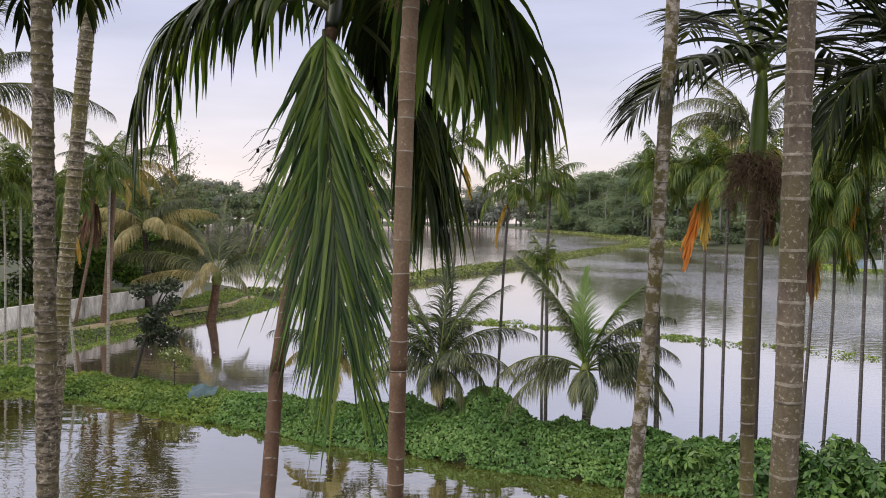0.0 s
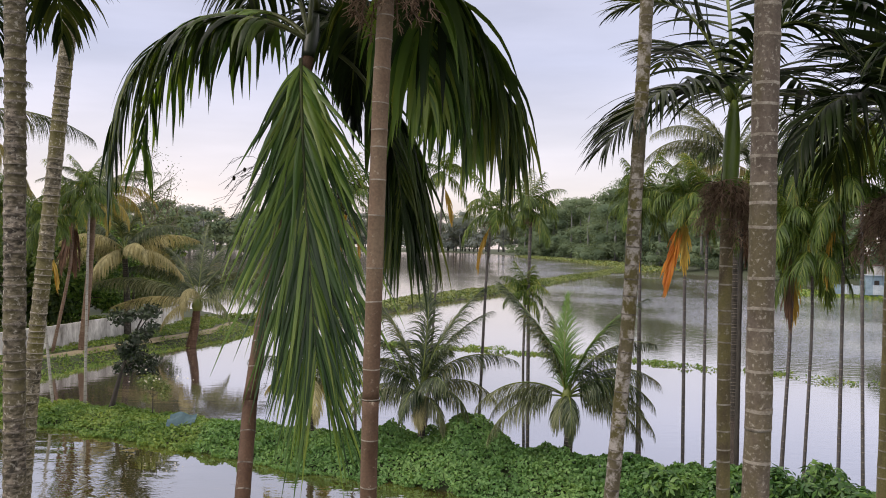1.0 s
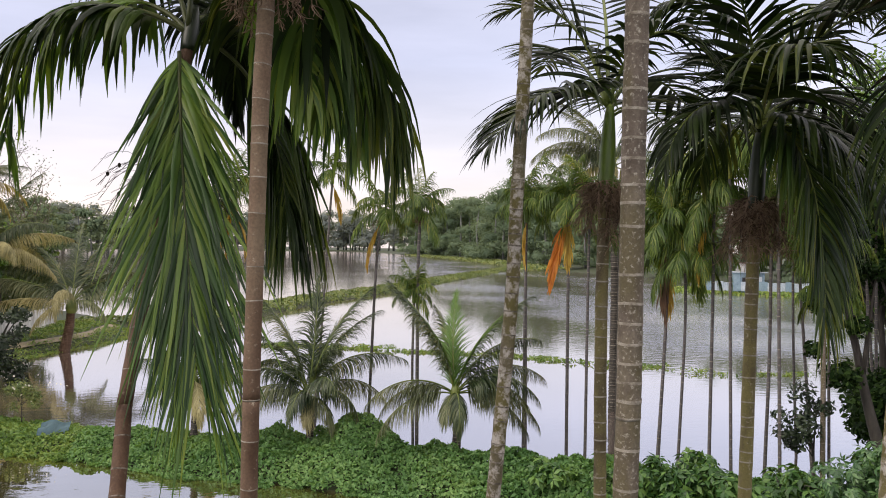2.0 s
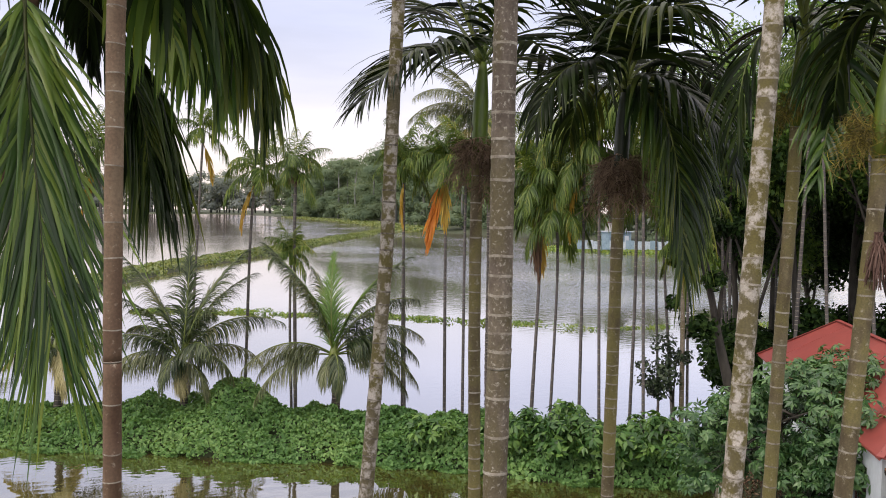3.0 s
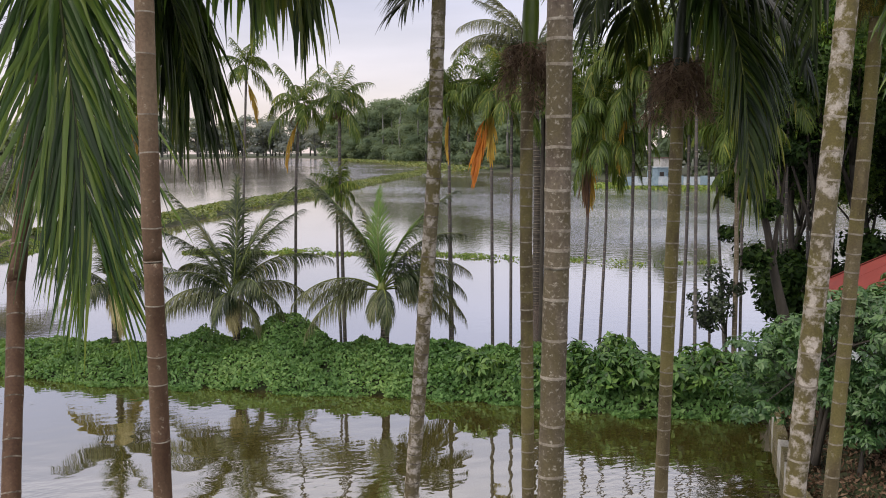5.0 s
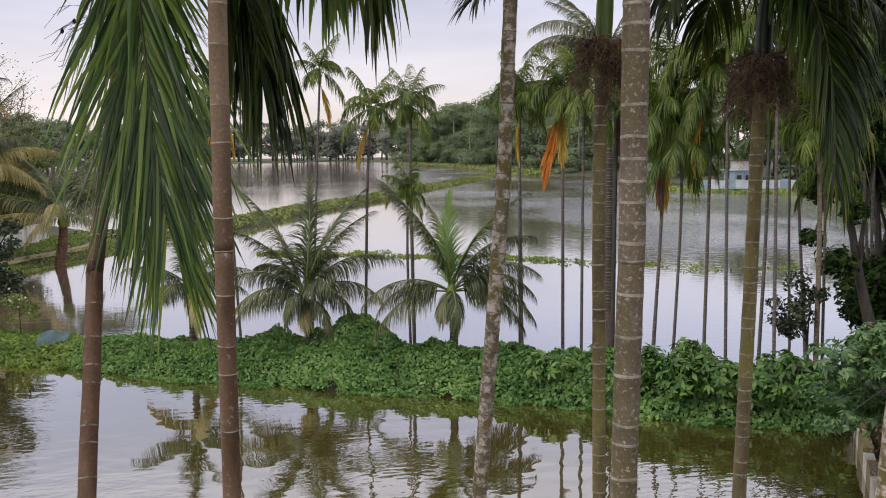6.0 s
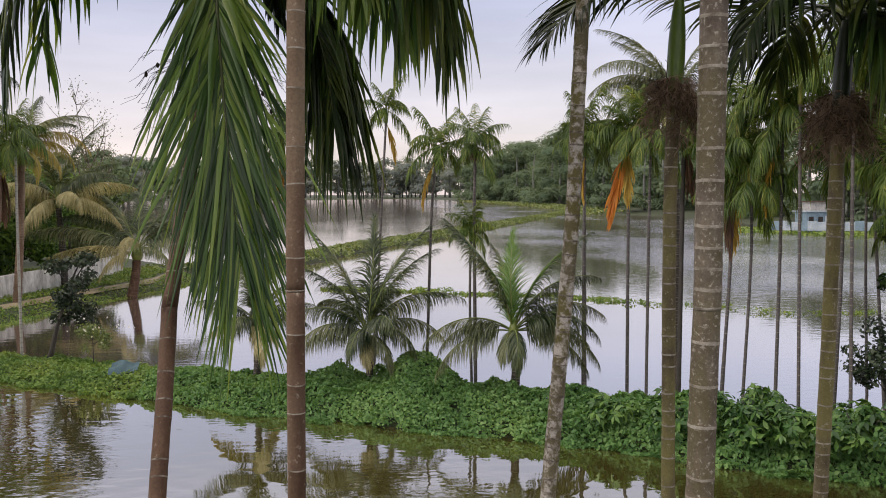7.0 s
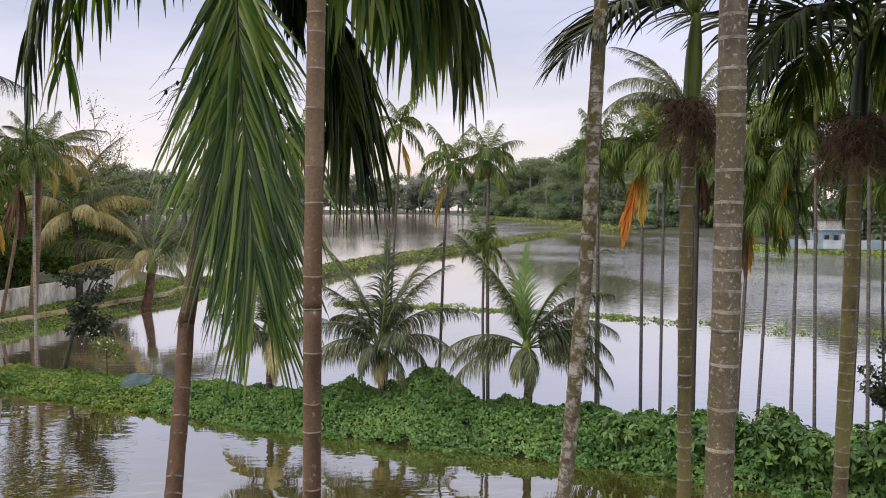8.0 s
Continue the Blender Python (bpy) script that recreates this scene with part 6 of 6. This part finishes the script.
def corrugated(corner, along, down, n, depth, thick=0.004):
    """A ribbed sheet: ribs run along down, n of them side by side."""
    corner, along, down = (np.array(a, float) for a in (corner, along, down))
    nrm = unit(np.cross(along, down))
    if nrm[2] < 0:
        nrm = -nrm
    verts, faces = [], []
    m = n * 4
    for layer in (0, 1):
        for j in (0.0, 0.5, 1.0):
            for i in range(m + 1):
                off = math.sin(i / 4 * 2 * math.pi) * depth - layer * thick
                verts.append(tuple(corner + along * i / m + down * j + nrm * off))
    row = m + 1
    for layer in (0, 1):
        for j in range(2):
            for i in range(m):
                a = layer * 3 * row + j * row + i
                q = (a, a + 1, a + row + 1, a + row)
                faces.append(q if layer == 0 else q[::-1])
    for i in range(m):
        a, b = 2 * row + i, 5 * row + i
        faces.append((a, a + 1, b + 1, b))
    return verts, faces


def build_shed():
    E = np.array((8.19, 8.457, 2.45))                     # near corner of the eaves
    u, v, up = np.array((0.468, 0.884, 0)), np.array((0.884, -0.468, 0)), np.array((0, 0, 1.0))
    a, h, far = 1.245, 0.91, 6.32                         # half width, rise of the roof, far end of the ridge
    C = np.array((E[0], E[1], 0)) + u * 0.22 + v * 0.10   # near corner of the walls
    ob = thing("shed", (C[0], C[1], 0.8), "small white shed with a red sheet roof and rusty canopy", "shed")
    o = np.array((C[0], C[1], 0.8))

    def add(name, data, mat, label="", parent=None, smooth=False):
        vs, fs = data
        return part(name, mesh_of(name, [tuple(np.array(p) - o) for p in vs], fs, mat, smooth=smooth), parent or ob, label)

    top, foot, t = 2.42, 0.3, v * 0.2
    w0, w1, s0, s1 = 0.55, 1.25, 1.2, 2.1
    long = far + 0.7
    add("wall", plank_box(C + up * foot, u * w0, t, up * (top - foot)), M_HOUSE, "limewashed wall stained at the foot")
    add("wall", plank_box(C + u * w1 + up * foot, u * (long - w1), t, up * (top - foot)), M_HOUSE)
    add("wall", plank_box(C + u * w0 + up * foot, u * (w1 - w0), t, up * (s0 - foot)), M_HOUSE)
    add("wall", plank_box(C + u * w0 + up * s1, u * (w1 - w0), t, up * (top - s1)), M_HOUSE)
    win = add("window", plank_box(C + u * w0 + t * 0.6 + up * s0, u * (w1 - w0), t * 0.15, up * (s1 - s0)), M_DARK, "dark window opening")
    for k in range(4):
        q = C + u * (w0 + (w1 - w0) * (k + 0.5) / 4) + t * 0.3
        add("bar", plank_box(q + up * s0, u * 0.02, v * 0.02, up * (s1 - s0)), M_RUST_WALL, "", win)
    f0, f1, width = 0.22, 1.6, 2 * a - 0.2
    add("wall", plank_box(C + t + up * foot, v * (f0 - 0.2), u * 0.2, up * (top - foot)), M_HOUSE)
    add("wall", plank_box(C + v * f1 + up * foot, v * (width - f1), u * 0.2, up * (top - foot)), M_HOUSE)
    add("wall", plank_box(C + v * f0 + up * 2.2, v * (f1 - f0), u * 0.2, up * (top - 2.2)), M_HOUSE)
    add("wall", plank_box(C + v * width + u * 0.2 + up * foot, u * (long - 0.2), -t, up * (top - foot)), M_HOUSE)
    add("wall", plank_box(C + u * long + up * foot, v * width, u * 0.2, up * (top - foot)), M_HOUSE)
    door = add("door", plank_box(C + v * f0 + u * 0.08 + up * foot, v * (f1 - f0), u * 0.05, up * (2.2 - foot)), M_RUST_WALL, "dark brown boarded door")
    add("bolt", plank_box(C + v * (f0 - 0.16) - u * 0.05 + up * 1.42, v * 0.3, u * 0.03, up * 0.03), M_DARK, "black door bolt", door)
    # hipped roof
    E1, R1, R2 = E + v * 2 * a, E + v * a + u * a + up * h, E + v * a + u * far + up * h
    F0, F1 = E + u * (far + 1.15), E + u * (far + 1.15) + v * 2 * a

    def sheet(label, *pts):
        n = len(pts)
        vs = [tuple(q) for q in pts] + [tuple(q - up * 0.03) for q in pts]
        fs = [tuple(range(n)), tuple(range(2 * n - 1, n - 1, -1))] + [(k, k + n, (k + 1) % n + n, (k + 1) % n) for k in range(n)]
        add("roof_sheet", (vs, fs), M_ROOF, label)

    # the long slope is laid in lapped sheets
    n = 8
    low, high = F0 - E, R2 - R1
    for k in range(n):
        g0, g1 = k / n, (k + 1) / n
        lap = up * 0.006 * (k % 2)
        sheet("red painted roof sheet", E + low * g0 + lap, E + low * g1 + lap, R1 + high * g1 + lap, R1 + high * g0 + lap)
    sheet("red painted roof sheet", E1, R1, R2, F1)
    sheet("red painted roof sheet", F1, R2, F0)
    m, verts, faces = 120, [], []
    rise = u * a + up * h
    nrm = unit(np.cross(v, rise))
    nrm = nrm if nrm[2] > 0 else -nrm
    for layer in (0, 1):
        for i in range(m + 1):
            x = 2 * a * i / m
            off = nrm * (math.sin(i * math.pi / 2) * 0.009 - layer * 0.006)
            skew = -u * 0.16 * i / m - up * 0.10 * i / m
            verts += [tuple(E + v * x + skew + off), tuple(E + v * x + rise * min(x, 2 * a - x) / a + off)]
    for layer in (0, 1):
        for i in range(m):
            q = layer * 2 * (m + 1) + 2 * i
            faces.append((q, q + 2, q + 3, q + 1) if layer == 0 else (q, q + 1, q + 3, q + 2))
    add("roof_sheet", (verts, faces), M_ROOF, "red corrugated hip sheet", smooth=True)
    for p, q in ((E, R1), (R1, R2), (R2, F0)):
        d = q - p
        side = unit(np.cross(d, up)) * 0.045
        add("cap_strip", plank_box(p + up * 0.012 - side, d, side * 2, up * 0.014), M_ROOF, "red cap strip")
    for k in range(14):
        q = E + (R1 - E) * (k + 0.5) / 14 + up * 0.04 + u * 0.04
        add("bolt_head", plank_box(q - u * 0.006 - v * 0.006 - up * 0.012, u * 0.012, v * 0.012, up * 0.012), M_DARK)
    # rusty canopy over the door
    K = C + v * 0.02 - u * 0.03 + up * 2.28
    add("canopy", corrugated(K, v * 2.3, -u * 1.0 - up * 0.42, 26, 0.012), M_RUST, "rusty red-ochre corrugated canopy", smooth=True)
    for k in (0.0, 1.1, 2.2):
        add("bracket", plank_box(K + v * k - up * 0.06, v * 0.04, -u * 0.95 - up * 0.40, up * 0.04), M_DARK)


build_shed()


# ---- leaf litter and edging by the shed ----
def litter_cover(x, y):
    return (inside(x, y, RIGHT_LAND) & (y > 7.5) & (y < 15)).astype(float)


scatter("leaf_litter", "brown dead leaves heaped on the slope", "leaf litter", (6.8, 7.5, 12.0, 14.8), 700, litter_cover, lambda x, y: land_height(x, y) + 0.05 + 0.08 * np.clip(lumps(x, y, 0.5), 0, 1), 0.085, M_LITTER, 21, 0.9, 0.45)


def build_edging():
    pts = [(10.25, 14.35), (9.3, 12.85), (7.85, 10.5), (7.0, 8.2)]
    ob = thing("edging", (9.3, 12.85, 0.0), "low mossy concrete edging along the pond", "kerb")
    for i in range(3):
        a, b = np.array((*pts[i], 0.0)), np.array((*pts[i + 1], 0.0))
        n = 5
        for k in range(n):
            p, q = a + (b - a) * k / n, a + (b - a) * (k + 0.95) / n
            d = q - p
            s = unit(np.array((-d[1], d[0], 0))) * 0.16
            vs, fs = plank_box(p - s / 2 - np.array((9.3, 12.85, 0.5)) + np.array((0, 0, 0)), d, s, (0, 0, 0.86 + 0.04 * math.sin(3.7 * k + i)))
            part("stone", mesh_of("stone", vs, fs, M_STONE if k % 2 else BARK_OLD, smooth=False), ob)


build_edging()
block = mesh_of("block", *plank_box((0, 0, 0), (0.26, 0.1, 0), (-0.1, 0.22, 0), (0.02, 0.0, 0.62)), M_STONE, smooth=False)
post = new("concrete_post", block)
post.location = (10.1, 14.15, 0.05)
tagged(post, "short broken pale concrete post at the water", "post")


# ---- pale blue house and sheet fence on the far shore ----
def build_far_house():
    ob = thing("house", (55.8, 99.2, 0.8), "small pale blue house with a flat grey roof", "house")
    part("wall", mesh_of("wall", *box_data(-1.7, -1.4, -0.6, 1.7, 1.4, 2.0), M_BLUE, smooth=False), ob)
    part("wall", mesh_of("wall", *box_data(-0.9, -0.9, 2.1, 1.3, 1.2, 3.2), M_STONE, smooth=False), ob, "bare concrete upper wall")
    part("roof", mesh_of("roof", *box_data(-2.0, -1.7, 2.0, 2.0, 1.7, 2.1), M_FENCE, smooth=False), ob)
    part("roof", mesh_of("roof", *box_data(-1.2, -1.2, 3.2, 1.6, 1.5, 3.3), M_RUST_WALL, smooth=False), ob)
    for x in (-1.4, -0.2):
        part("window", mesh_of("window", *box_data(x, -1.45, 0.7, x + 0.6, -1.37, 1.4), M_DARK, smooth=False), ob, "dark window")
    part("door", mesh_of("door", *box_data(0.7, -1.45, 0.0, 1.3, -1.37, 1.5), M_HOUSE, smooth=False), ob, "white door")
    fence = thing("fence", (53.8, 96.3, 0.5), "pale grey-blue sheet fence on the far shore", "fence")
    for i in range(16):
        x = -4.0 + i * 1.02
        y = -0.62 * i * 0.55 + 2.2
        vs, fs = plank_box((x, y, 0), (1.0, -0.34, 0), (0.02, 0.05, 0), (0, 0, 1.15 + 0.08 * math.sin(i * 2.3)))
        part("panel", mesh_of("panel", vs, fs, M_FENCE if i % 3 else M_BLUE, smooth=False), fence)


build_far_house()


# ---- a blue net left on the bank ----
def build_net():
    n = 12
    vs, fs = [], []
    for layer in (0, 1):
        for i in range(n):
            for j in range(n):
                x, y = (i / (n - 1) - 0.5) * 0.75, (j / (n - 1) - 0.5) * 0.4
                vs.append((x, y, 0.35 + 0.22 * noise.noise(Vector((x * 3, y * 4, 1))) - 0.35 * (j / (n - 1) - 0.5) * -1 - layer * 0.012))
    for layer in (0, 1):
        for i in range(n - 1):
            for j in range(n - 1):
                a = layer * n * n + i * n + j
                fs.append((a, a + n, a + n + 1, a + 1) if layer == 0 else (a, a + 1, a + n + 1, a + n))
    ob = new("fishing_net", mesh_of("fishing_net", vs, fs, M_NET))
    ob.location = (-6.75, 23.7, 0.10)
    tagged(ob, "crumpled blue fishing net lying on the creeper", "net")


build_net()
